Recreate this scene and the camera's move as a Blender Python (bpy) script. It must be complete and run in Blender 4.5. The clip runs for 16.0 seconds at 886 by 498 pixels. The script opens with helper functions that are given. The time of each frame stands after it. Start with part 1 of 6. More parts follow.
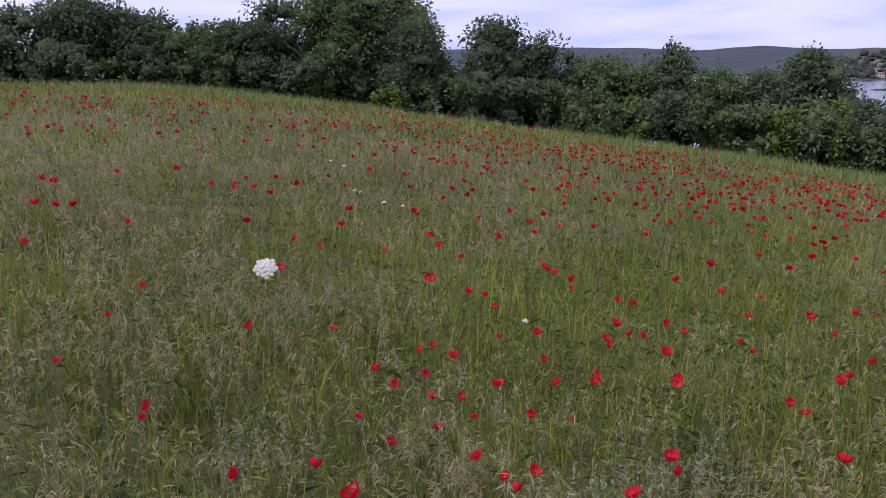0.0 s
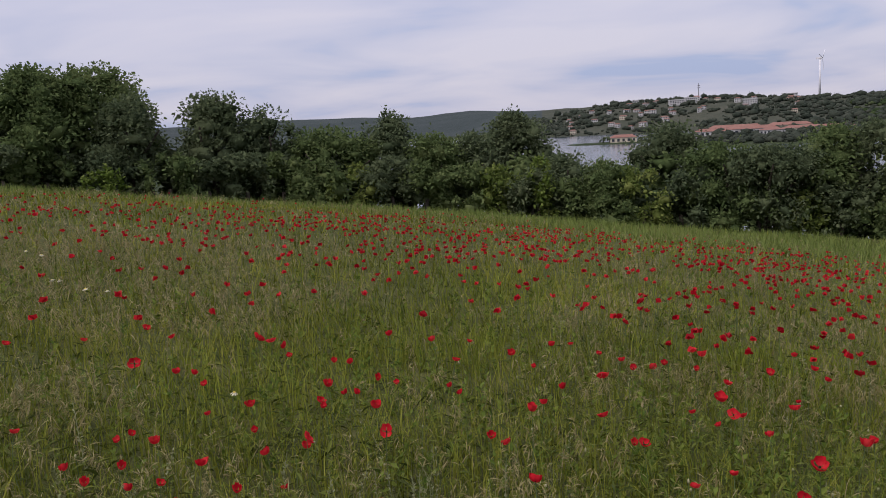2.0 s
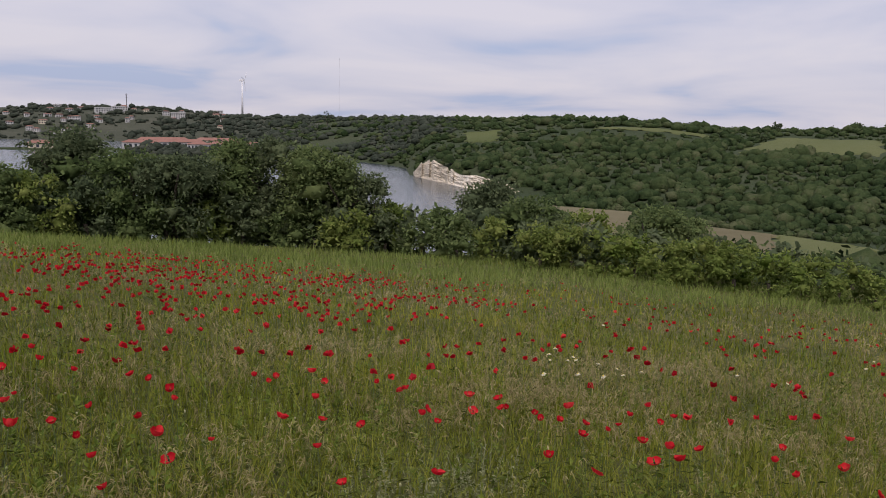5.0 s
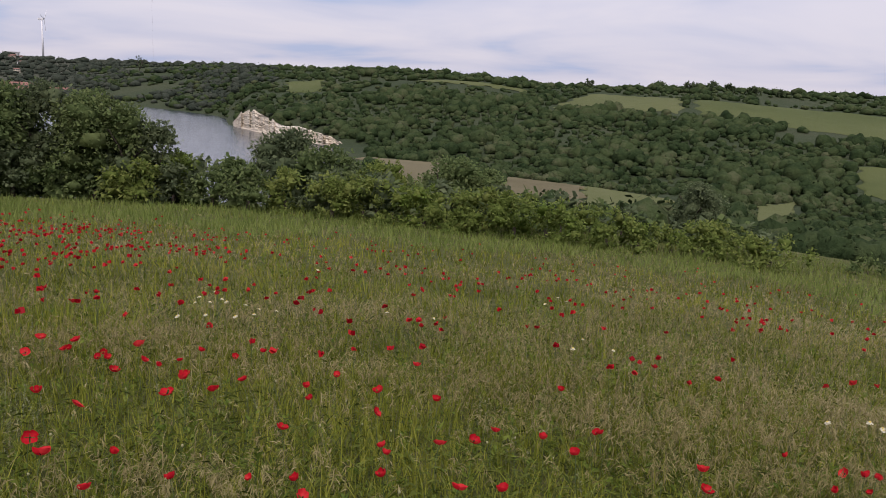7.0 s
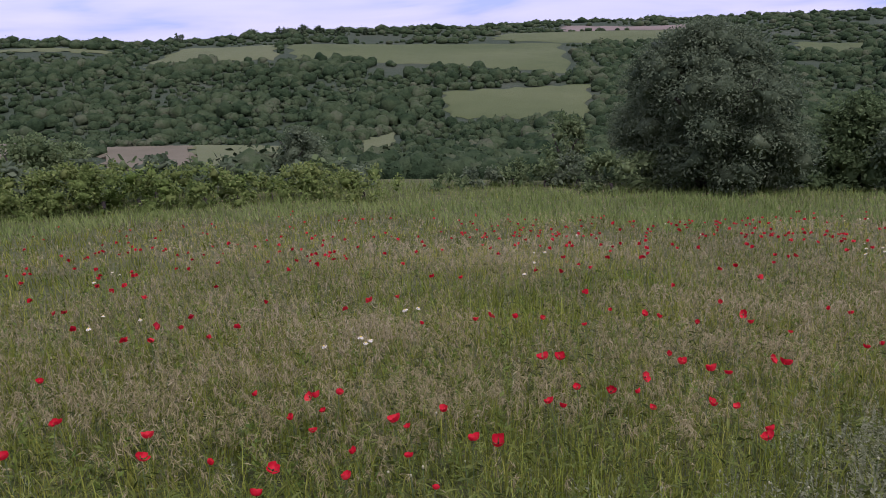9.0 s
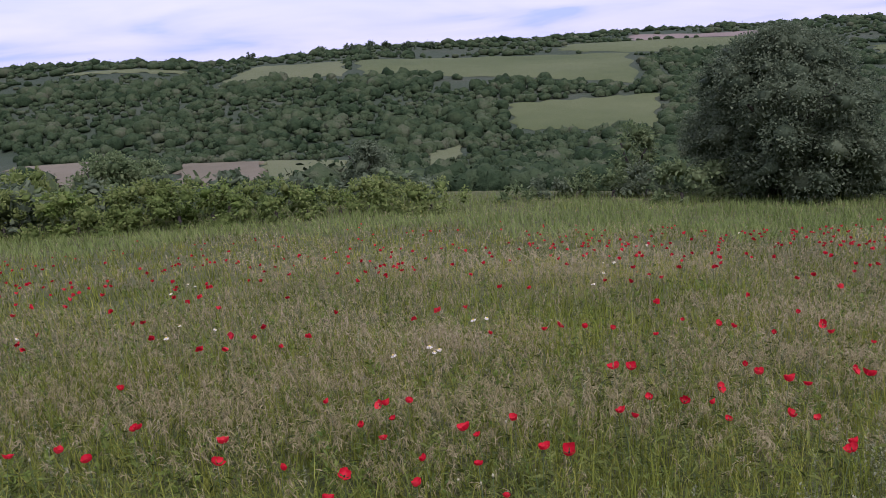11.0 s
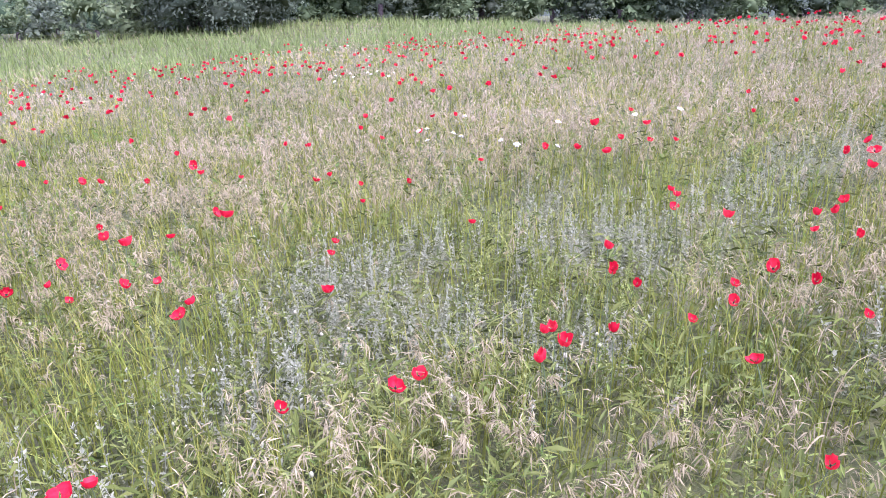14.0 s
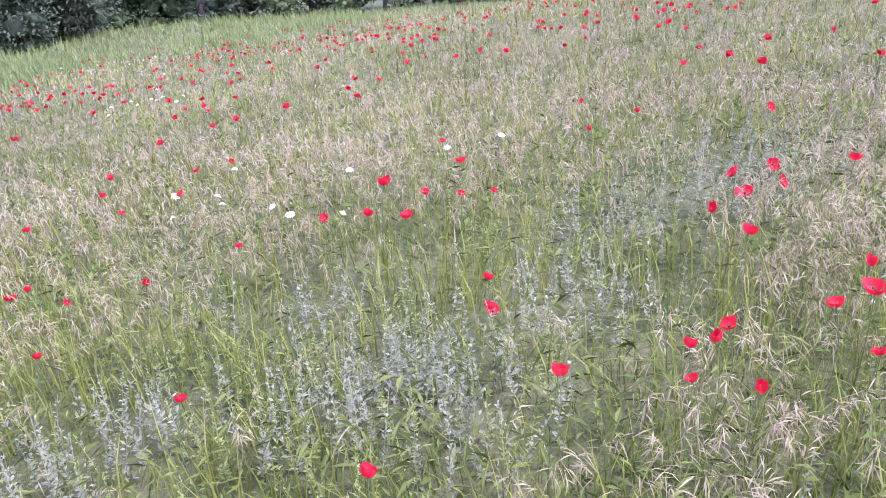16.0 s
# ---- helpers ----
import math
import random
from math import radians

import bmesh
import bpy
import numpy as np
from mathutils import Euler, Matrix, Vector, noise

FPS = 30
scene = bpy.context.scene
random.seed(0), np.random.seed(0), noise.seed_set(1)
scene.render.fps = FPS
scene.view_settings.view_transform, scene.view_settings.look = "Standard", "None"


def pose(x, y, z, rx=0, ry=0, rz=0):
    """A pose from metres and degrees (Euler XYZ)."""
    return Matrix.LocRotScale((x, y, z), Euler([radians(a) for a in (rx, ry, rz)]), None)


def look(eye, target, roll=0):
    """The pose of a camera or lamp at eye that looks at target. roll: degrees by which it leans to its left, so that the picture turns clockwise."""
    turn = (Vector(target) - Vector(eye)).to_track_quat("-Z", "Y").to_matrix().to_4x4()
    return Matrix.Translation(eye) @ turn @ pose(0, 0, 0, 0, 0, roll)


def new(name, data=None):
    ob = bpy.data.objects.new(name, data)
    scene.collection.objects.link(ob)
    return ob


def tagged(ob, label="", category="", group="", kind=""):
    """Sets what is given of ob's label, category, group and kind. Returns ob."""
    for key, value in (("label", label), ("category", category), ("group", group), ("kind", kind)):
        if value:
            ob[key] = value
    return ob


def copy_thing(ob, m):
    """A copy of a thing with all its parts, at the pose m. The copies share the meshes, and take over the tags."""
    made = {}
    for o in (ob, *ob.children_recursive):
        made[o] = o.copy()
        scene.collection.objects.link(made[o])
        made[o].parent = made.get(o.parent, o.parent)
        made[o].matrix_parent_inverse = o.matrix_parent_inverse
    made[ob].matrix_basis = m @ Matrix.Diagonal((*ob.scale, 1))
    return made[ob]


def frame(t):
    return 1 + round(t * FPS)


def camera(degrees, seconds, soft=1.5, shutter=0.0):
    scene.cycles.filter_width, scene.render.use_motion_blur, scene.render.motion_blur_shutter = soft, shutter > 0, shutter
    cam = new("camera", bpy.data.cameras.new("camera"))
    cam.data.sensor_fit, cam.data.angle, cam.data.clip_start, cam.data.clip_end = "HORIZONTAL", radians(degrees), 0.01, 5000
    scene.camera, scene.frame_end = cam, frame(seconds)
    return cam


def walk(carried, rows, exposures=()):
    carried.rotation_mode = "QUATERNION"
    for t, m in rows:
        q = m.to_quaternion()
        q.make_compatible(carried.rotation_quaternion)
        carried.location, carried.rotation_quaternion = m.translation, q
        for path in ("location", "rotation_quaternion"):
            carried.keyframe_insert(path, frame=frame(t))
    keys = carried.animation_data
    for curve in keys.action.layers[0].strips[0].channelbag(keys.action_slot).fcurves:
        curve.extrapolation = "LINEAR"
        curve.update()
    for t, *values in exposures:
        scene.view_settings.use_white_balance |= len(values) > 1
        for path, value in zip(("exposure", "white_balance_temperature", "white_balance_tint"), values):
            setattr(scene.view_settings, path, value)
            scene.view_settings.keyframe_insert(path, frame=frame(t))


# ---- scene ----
cam = camera(55.47, 16.0, 0.9)

# seconds, eye (m), yaw to the left of +y, pitch, roll (degrees)
PATH = [
    (0.0, -0.005, -0.014, 1.234, -0.06, -12.68, -0.60),
    (0.5, 0.062, -0.003, 1.206, -0.76, -11.83, -0.70),
    (1.0, 0.145, 0.004, 1.193, -8.32, -11.13, -2.60),
    (1.5, 0.160, -0.045, 1.209, -13.07, -9.61, -4.40),
    (2.0, 0.170, -0.072, 1.207, -18.00, -8.57, -3.30),
    (2.5, 0.199, -0.087, 1.207, -24.44, -9.06, -1.30),
    (3.0, 0.238, -0.157, 1.196, -29.53, -9.29, 0.10),
    (3.5, 0.343, -0.238, 1.185, -36.07, -8.77, -0.40),
    (4.0, 0.578, -0.325, 1.137, -48.51, -8.57, 1.20),
    (4.5, 0.871, -0.453, 1.068, -52.93, -8.28, 2.60),
    (4.7, 0.960, -0.533, 1.048, -53.84, -8.25, 2.00),
    (6.8, 1.688, -2.010, 1.001, -67.09, -10.75, 3.00),
    (7.0, 1.790, -2.167, 1.002, -67.59, -11.24, 2.70),
    (7.5, 2.062, -2.542, 0.848, -83.84, -14.26, 1.50),
    (8.0, 2.116, -2.848, 0.919, -98.10, -16.70, 0.50),
    (8.5, 2.138, -2.974, 0.958, -98.16, -15.70, -1.70),
    (9.0, 2.146, -3.109, 0.972, -92.87, -14.47, -2.60),
    (9.5, 2.163, -3.120, 0.960, -89.35, -14.15, -3.60),
    (9.7, 2.182, -3.098, 0.952, -88.82, -13.94, -3.90),
    (11.8, 2.116, -3.113, 0.963, -88.17, -13.36, -4.10),
    (12.0, 2.126, -3.137, 0.975, -88.41, -13.77, -4.20),
    (12.5, 2.147, -3.333, 0.925, -95.95, -15.22, -4.50),
    (13.0, 2.222, -3.495, 0.892, -108.38, -20.10, -4.50),
    (13.5, 2.481, -3.667, 0.824, -116.51, -22.59, -2.40),
    (14.0, 2.571, -3.822, 0.799, -125.36, -25.91, -1.00),
    (14.5, 2.689, -4.166, 0.739, -130.88, -27.64, -3.30),
    (15.0, 2.832, -4.469, 0.749, -132.50, -27.77, -4.20),
    (15.5, 3.122, -4.776, 0.718, -134.02, -27.22, -3.50),
    (16.0, 3.364, -5.069, 0.700, -135.11, -27.30, -3.60),
]


def station(x, y, z, yaw, pitch, roll):
    a, b = radians(yaw), radians(pitch)
    ahead = Vector((-math.sin(a) * math.cos(b), math.cos(a) * math.cos(b), math.sin(b)))
    eye = Vector((x, y, z))
    return look(eye, eye + 10 * ahead, roll)


# seconds, stops, kelvin, tint: the clip's camera brightens as it turns down to the grass
EXPOSURES = [
    (0.0, 0.50, 5600, 38), (1.5, 0.09, 6250, 27), (2.5, 0.08, 6500, 21), (4.5, 0.12, 6700, 21), (7.2, 0.26, 6600, 23), (8.0, 1.40, 5550, 38), (8.5, 1.10, 5550, 41), (9.0, 0.42, 5600, 41), (9.5, 0.60, 5500, 43),
    (12.0, 0.48, 5600, 41), (12.5, 0.78, 5750, 41), (13.0, 2.14, 5300, 48), (13.5, 2.38, 5100, 55), (14.5, 2.26, 5030, 59), (16.0, 2.24, 4980, 58),
]
walk(cam, [(r[0], station(*r[1:])) for r in PATH], EXPOSURES)

# ------------------------------------------------------------------ light
SUN_AZ, SUN_EL = 248.0, 56.0
world = bpy.data.worlds.new("overcast_sky")
scene.world = world
world.use_nodes = True
wn, wl = world.node_tree.nodes, world.node_tree.links
wn.clear()


def wnode(kind, **values):
    n = wn.new(kind)
    for key, value in values.items():
        n.inputs[key].default_value = value
    return n


sky = wn.new("ShaderNodeTexSky")
sky.sky_type, sky.sun_disc = "NISHITA", False
sky.sun_elevation, sky.sun_rotation = radians(SUN_EL), radians(SUN_AZ)
sky.air_density, sky.dust_density, sky.ozone_density = 1.0, 2.0, 2.0
direction = wn.new("ShaderNodeTexCoord")
split = wn.new("ShaderNodeSeparateXYZ")
wl.new(direction.outputs["Generated"], split.inputs[0])
lift = wn.new("ShaderNodeMath")
lift.operation, lift.inputs[1].default_value = "MAXIMUM", 0.0
wl.new(split.outputs["Z"], lift.inputs[0])
lift2 = wn.new("ShaderNodeMath")
lift2.operation, lift2.inputs[1].default_value = "ADD", 0.12
wl.new(lift.outputs[0], lift2.inputs[0])
flat = wn.new("ShaderNodeCombineXYZ")
for axis in ("X", "Y"):
    div = wn.new("ShaderNodeMath")
    div.operation = "DIVIDE"
    wl.new(split.outputs[axis], div.inputs[0])
    wl.new(lift2.outputs[0], div.inputs[1])
    wl.new(div.outputs[0], flat.inputs[axis])
cloud = wnode("ShaderNodeTexNoise", Scale=0.7, Detail=4.0, Roughness=0.48, Distortion=0.4)
wl.new(flat.outputs[0], cloud.inputs["Vector"])
cover = wn.new("ShaderNodeValToRGB")
cover.color_ramp.elements[0].position, cover.color_ramp.elements[0].color = 0.33, (0.40, 0.50, 0.68, 1)
cover.color_ramp.elements[1].position, cover.color_ramp.elements[1].color = 0.62, (0.665, 0.685, 0.745, 1)
for stop, shade in ((0.42, (0.535, 0.585, 0.70, 1)), (0.50, (0.60, 0.635, 0.725, 1))):
    cover.color_ramp.elements.new(stop).color = shade
wl.new(cloud.outputs["Fac"], cover.inputs[0])
thin = wn.new("ShaderNodeMixRGB")
thin.blend_type, thin.inputs[0].default_value = "MULTIPLY", 1.0
thin.inputs[2].default_value = (0.1, 0.1, 0.1, 1)
wl.new(sky.outputs[0], thin.inputs[1])
veil = wn.new("ShaderNodeMixRGB")
veil.inputs[0].default_value = 0.86
wl.new(thin.outputs[0], veil.inputs[1])
wl.new(cover.outputs[0], veil.inputs[2])
# an overcast sky grows brighter towards the zenith
zenith = wn.new("ShaderNodeMath")
zenith.operation, zenith.inputs[1].default_value, zenith.inputs[2].default_value = "MULTIPLY_ADD", 0.30, 0.92
wl.new(lift.outputs[0], zenith.inputs[0])
back = wnode("ShaderNodeBackground")
wl.new(zenith.outputs[0], back.inputs["Strength"])
wl.new(veil.outputs[0], back.inputs["Color"])
wout = wn.new("ShaderNodeOutputWorld")
wl.new(back.outputs[0], wout.inputs["Surface"])

sun = new("sun", bpy.data.lights.new("sun", "SUN"))
sun.data.energy, sun.data.angle, sun.data.color = 2.35, radians(36), (1.0, 0.97, 0.92)
sun_way = Vector((math.sin(radians(SUN_AZ)) * math.cos(radians(SUN_EL)), math.cos(radians(SUN_AZ)) * math.cos(radians(SUN_EL)), math.sin(radians(SUN_EL))))
sun.matrix_basis = look(sun_way * 60, (0, 0, 0))

# ------------------------------------------------------------------ materials


def material(name, colours, rough=0.7, grain=8.0, island=0.7, bump=0.0, bump_scale=20.0, through_light=0.0, spec=0.10, blotch=0.0, object_random=False):
    """Colours along a ramp, picked by the piece's own random number and by noise at two scales."""
    m = bpy.data.materials.new(name)
    m.use_nodes = True
    n, l = m.node_tree.nodes, m.node_tree.links
    n.clear()
    out, bsdf = n.new("ShaderNodeOutputMaterial"), n.new("ShaderNodeBsdfPrincipled")
    bsdf.inputs["Roughness"].default_value = rough
    bsdf.inputs["Specular IOR Level"].default_value = spec
    where = n.new("ShaderNodeNewGeometry")
    place = n.new("ShaderNodeTexCoord")
    fine, wide = n.new("ShaderNodeTexNoise"), n.new("ShaderNodeTexNoise")
    fine.inputs["Scale"].default_value, fine.inputs["Detail"].default_value = grain, 5.0
    wide.inputs["Scale"].default_value, wide.inputs["Detail"].default_value = grain * 0.09, 3.0
    l.new(place.outputs["Object"], fine.inputs["Vector"])
    l.new(where.outputs["Position"], wide.inputs["Vector"])
    add = n.new("ShaderNodeMath")
    add.operation = "MULTIPLY_ADD"
    add.inputs[1].default_value, add.inputs[2].default_value = island, 0.5 - island / 2
    if object_random:
        info = n.new("ShaderNodeObjectInfo")
        l.new(info.outputs["Random"], add.inputs[0])
    else:
        l.new(where.outputs["Random Per Island"], add.inputs[0])
    mixed = n.new("ShaderNodeMath")
    mixed.operation = "MULTIPLY_ADD"
    mixed.inputs[1].default_value = 0.9
    l.new(fine.outputs["Fac"], mixed.inputs[0])
    l.new(add.outputs[0], mixed.inputs[2])
    mixed2 = n.new("ShaderNodeMath")
    mixed2.operation = "MULTIPLY_ADD"
    mixed2.inputs[1].default_value = 0.9 + blotch
    l.new(wide.outputs["Fac"], mixed2.inputs[0])
    l.new(mixed.outputs[0], mixed2.inputs[2])
    less = n.new("ShaderNodeMath")
    less.operation, less.inputs[1].default_value = "SUBTRACT", 0.9 + blotch / 2
    l.new(mixed2.outputs[0], less.inputs[0])
    ramp = n.new("ShaderNodeValToRGB")
    while len(ramp.color_ramp.elements) < len(colours):
        ramp.color_ramp.elements.new(0.5)
    for i, c in enumerate(colours):
        ramp.color_ramp.elements[i].position = i / max(1, len(colours) - 1)
        ramp.color_ramp.elements[i].color = (*c, 1)
    l.new(less.outputs[0], ramp.inputs[0])
    l.new(ramp.outputs[0], bsdf.inputs["Base Color"])
    if bump:
        rel, relief = n.new("ShaderNodeBump"), n.new("ShaderNodeTexNoise")
        relief.inputs["Scale"].default_value, relief.inputs["Detail"].default_value = bump_scale, 6.0
        l.new(place.outputs["Object"], relief.inputs["Vector"])
        rel.inputs["Strength"].default_value, rel.inputs["Distance"].default_value = bump, 1.0 / bump_scale
        l.new(relief.outputs["Fac"], rel.inputs["Height"])
        l.new(rel.outputs[0], bsdf.inputs["Normal"])
    if through_light:
        trans, both = n.new("ShaderNodeBsdfTranslucent"), n.new("ShaderNodeMixShader")
        l.new(ramp.outputs[0], trans.inputs["Color"])
        both.inputs[0].default_value = through_light
        l.new(bsdf.outputs[0], both.inputs[1])
        l.new(trans.outputs[0], both.inputs[2])
        l.new(both.outputs[0], out.inputs["Surface"])
    else:
        l.new(bsdf.outputs[0], out.inputs["Surface"])
    return m


M_SOIL = material("meadow_soil", [(0.030, 0.037, 0.011), (0.072, 0.080, 0.024), (0.122, 0.120, 0.044)], 0.95, 26.0, 0.0, 1.0, 22.0, blotch=0.7)
M_GREEN = material("green_grass", [(0.092, 0.113, 0.012), (0.166, 0.188, 0.023), (0.246, 0.252, 0.039)], 0.6, 3.0, 0.9, through_light=0.3, blotch=1.1)
M_GREEN_FAR = material("meadow_blade", [(0.068, 0.090, 0.009), (0.148, 0.170, 0.020), (0.256, 0.256, 0.040)], 0.6, 3.0, 0.9, through_light=0.3, blotch=1.3)
M_STRAW_FAR = material("ripening_brome_far", [(0.176, 0.148, 0.068), (0.258, 0.218, 0.108), (0.340, 0.290, 0.152)], 0.6, 3.0, 0.9, through_light=0.25, blotch=1.2)
M_TUFT = material("tuft_blade", [(0.096, 0.128, 0.013), (0.176, 0.214, 0.024), (0.265, 0.290, 0.043)], 0.6, 3.0, 0.9, through_light=0.3)
M_STRIP = material("lush_grass", [(0.112, 0.158, 0.034), (0.148, 0.196, 0.045), (0.195, 0.232, 0.062)], 0.6, 2.0, 0.8, through_light=0.3, blotch=0.6)
M_STRAW = material("ripening_brome", [(0.180, 0.155, 0.064), (0.238, 0.205, 0.089), (0.305, 0.266, 0.124)], 0.6, 3.0, 0.9, through_light=0.25, blotch=1.0)
M_SILVER = material("felted_leaf", [(0.160, 0.173, 0.080), (0.222, 0.236, 0.118), (0.300, 0.312, 0.176)], 0.9, 6.0, 0.8, through_light=0.35)
M_HERB = material("herb_leaf", [(0.062, 0.105, 0.014), (0.108, 0.152, 0.022), (0.172, 0.212, 0.036)], 0.55, 5.0, 0.8, through_light=0.25)
# low leaves: the shade inside the sward is put into a darker green
M_UNDER_SHADE = material("shade_toned_leaf", [(0.036, 0.050, 0.008), (0.073, 0.093, 0.014), (0.124, 0.142, 0.026)], 0.6, 6.0, 0.9, through_light=0.15, blotch=0.4)
M_FEATHER = material("bedstraw_leaf", [(0.110, 0.150, 0.030), (0.190, 0.230, 0.050), (0.300, 0.320, 0.090)], 0.6, 5.0, 0.8, through_light=0.3)
M_PETAL = material("poppy_petal", [(0.340, 0.006, 0.013), (0.530, 0.015, 0.023), (0.670, 0.050, 0.048)], 0.5, 40.0, 0.5, 0.25, 120.0, through_light=0.35, object_random=True)
M_PETAL_FAR = material("poppy_petal_far", [(0.270, 0.005, 0.010), (0.450, 0.009, 0.018), (0.600, 0.035, 0.036)], 0.5, 3.0, 0.9, through_light=0.35)
M_HEART = material("poppy_heart", [(0.010, 0.008, 0.012), (0.025, 0.030, 0.018)], 0.7, 200.0, 0.0)
M_STEM = material("flower_stem", [(0.060, 0.095, 0.030), (0.110, 0.140, 0.060)], 0.6, 30.0, 0.4)
M_WHITE = material("white_floret", [(0.520, 0.490, 0.350), (0.680, 0.650, 0.500)], 0.7, 60.0, 0.6, through_light=0.2)
M_YELLOW = material("yellow_floret", [(0.55, 0.40, 0.04), (0.68, 0.52, 0.10)], 0.7, 60.0, 0.5)
M_LEAF_DARK = material("oak_leaf", [(0.060, 0.085, 0.043), (0.097, 0.126, 0.062), (0.138, 0.167, 0.084)], 0.55, 1.2, 0.8, through_light=0.42, spec=0.02, blotch=0.7)
M_LEAF_MID = material("shrub_leaf", [(0.068, 0.103, 0.037), (0.104, 0.144, 0.052), (0.148, 0.184, 0.070)], 0.55, 1.2, 0.8, through_light=0.42, spec=0.02, blotch=0.7)
M_LEAF_LIGHT = material("bramble_leaf", [(0.090, 0.132, 0.030), (0.140, 0.186, 0.044), (0.196, 0.228, 0.064)], 0.5, 1.5, 0.8, through_light=0.42, spec=0.02, blotch=0.7)
M_LEAF_LIME = material("young_leaf", [(0.080, 0.130, 0.022), (0.130, 0.185, 0.036), (0.195, 0.235, 0.060)], 0.5, 1.5, 0.8, through_light=0.42, spec=0.06, blotch=0.5)
M_BARK = material("bark", [(0.035, 0.028, 0.020), (0.075, 0.062, 0.048), (0.120, 0.105, 0.085)], 0.9, 9.0, 0.0, 0.9, 14.0)
M_WOOD = material("far_wood", [(0.014, 0.026, 0.010), (0.030, 0.048, 0.019), (0.050, 0.070, 0.028), (0.078, 0.088, 0.044)], 0.9, 1.3, 0.45, 1.0, 2.4, through_light=0.1, blotch=1.0, spec=0.02)
M_HILL = material("hill_ground", [(0.028, 0.042, 0.020), (0.039, 0.053, 0.025), (0.056, 0.064, 0.034)], 0.95, 0.12, 0.0, 0.8, 0.6, blotch=0.6)
# aerial haze is put into these three far colours: paler, greyer, bluer
M_HAZE_TREE = material("hazed_tree_leaf", [(0.028, 0.037, 0.027), (0.045, 0.055, 0.040), (0.070, 0.077, 0.058)], 0.9, 1.0, 0.45, 1.0, 1.6, through_light=0.1, blotch=0.9, spec=0.02)
M_HAZE_UPLAND = material("hazed_pasture", [(0.040, 0.046, 0.031), (0.052, 0.058, 0.039), (0.076, 0.077, 0.054)], 0.95, 0.12, 0.0, 0.5, 0.6, blotch=0.9)
M_HAZE_RIDGE = material("hazed_ridge_wood", [(0.026, 0.036, 0.034), (0.038, 0.050, 0.047), (0.054, 0.066, 0.061)], 0.9, 0.05, 0.6, 0.6, 0.3, blotch=0.6)
M_FIELD = material("young_crop", [(0.055, 0.072, 0.021), (0.070, 0.086, 0.027), (0.088, 0.102, 0.036)], 0.9, 0.12, 0.0, 0.5, 2.0, blotch=1.2)
M_TANFIELD = material("dry_field", [(0.074, 0.088, 0.031), (0.091, 0.104, 0.039), (0.110, 0.118, 0.050)], 0.9, 0.2, 0.0, 0.5, 2.0, blotch=0.4)
M_PINKFIELD = material("bare_field", [(0.140, 0.112, 0.078), (0.180, 0.145, 0.104)], 0.95, 0.2, 0.0, 0.5, 2.0)
M_REED = material("reed_bed", [(0.096, 0.085, 0.045), (0.118, 0.104, 0.058), (0.140, 0.124, 0.072)], 0.95, 0.25, 0.3, 0.2, 2.0, blotch=0.5)
M_ROCK = material("limestone", [(0.440, 0.375, 0.285), (0.620, 0.550, 0.435), (0.760, 0.700, 0.590)], 0.9, 0.35, 0.0, 1.0, 0.9, blotch=0.6)
M_PLASTER = material("white_plaster", [(0.370, 0.370, 0.360), (0.520, 0.510, 0.490)], 0.85, 0.5, 0.0, object_random=True)
M_CREAM = material("cream_plaster", [(0.42, 0.37, 0.28), (0.58, 0.52, 0.40)], 0.85, 0.5, 0.0, object_random=True)
M_ROOF = material("clay_roof", [(0.160, 0.080, 0.062), (0.240, 0.125, 0.098), (0.320, 0.180, 0.145)], 0.85, 0.8, 0.3, 0.6, 3.0)
M_PANE = material("window_pane", [(0.020, 0.024, 0.030), (0.050, 0.058, 0.070)], 0.15, 2.0, 0.0, spec=0.5)
M_STEEL = material("painted_steel", [(0.640, 0.640, 0.650), (0.740, 0.740, 0.750)], 0.6, 0.6, 0.0)
M_MAST = material("grey_mast", [(0.10, 0.10, 0.11), (0.17, 0.17, 0.18)], 0.6, 0.6, 0.0)

M_WATER = bpy.data.materials.new("lake_water")
M_WATER.use_nodes = True
wt = M_WATER.node_tree
wb = wt.nodes["Principled BSDF"]
wb.inputs["Base Color"].default_value = (0.035, 0.050, 0.060, 1)
wb.inputs["Roughness"].default_value, wb.inputs["IOR"].default_value = 0.12, 1.33
rip, ripb, ripc = wt.nodes.new("ShaderNodeTexNoise"), wt.nodes.new("ShaderNodeBump"), wt.nodes.new("ShaderNodeTexCoord")
rip.inputs["Scale"].default_value, rip.inputs["Detail"].default_value = 0.7, 5.0
ripb.inputs["Strength"].default_value, ripb.inputs["Distance"].default_value = 0.35, 0.3
wt.links.new(ripc.outputs["Object"], rip.inputs["Vector"])
wt.links.new(rip.outputs["Fac"], ripb.inputs["Height"])
wt.links.new(ripb.outputs[0], wb.inputs["Normal"])

# ------------------------------------------------------------------ mesh helpers
RNG = np.random.default_rng(7)


def mesh_of(name, verts, faces, mat, smooth=False):
    """A mesh from vertex rows and one array of equal-sided faces."""
    verts, faces = np.asarray(verts, np.float32).reshape(-1, 3), np.asarray(faces, np.int32)
    k = faces.shape[1]
    me = bpy.data.meshes.new(name)
    me.vertices.add(len(verts))
    me.vertices.foreach_set("co", verts.ravel())
    me.loops.add(faces.size)
    me.loops.foreach_set("vertex_index", faces.ravel())
    me.polygons.add(len(faces))
    me.polygons.foreach_set("loop_start", np.arange(0, faces.size, k, dtype=np.int32))
    me.polygons.foreach_set("use_smooth", np.full(len(faces), smooth))
    me.update(calc_edges=True)
    me.materials.append(mat)
    return me


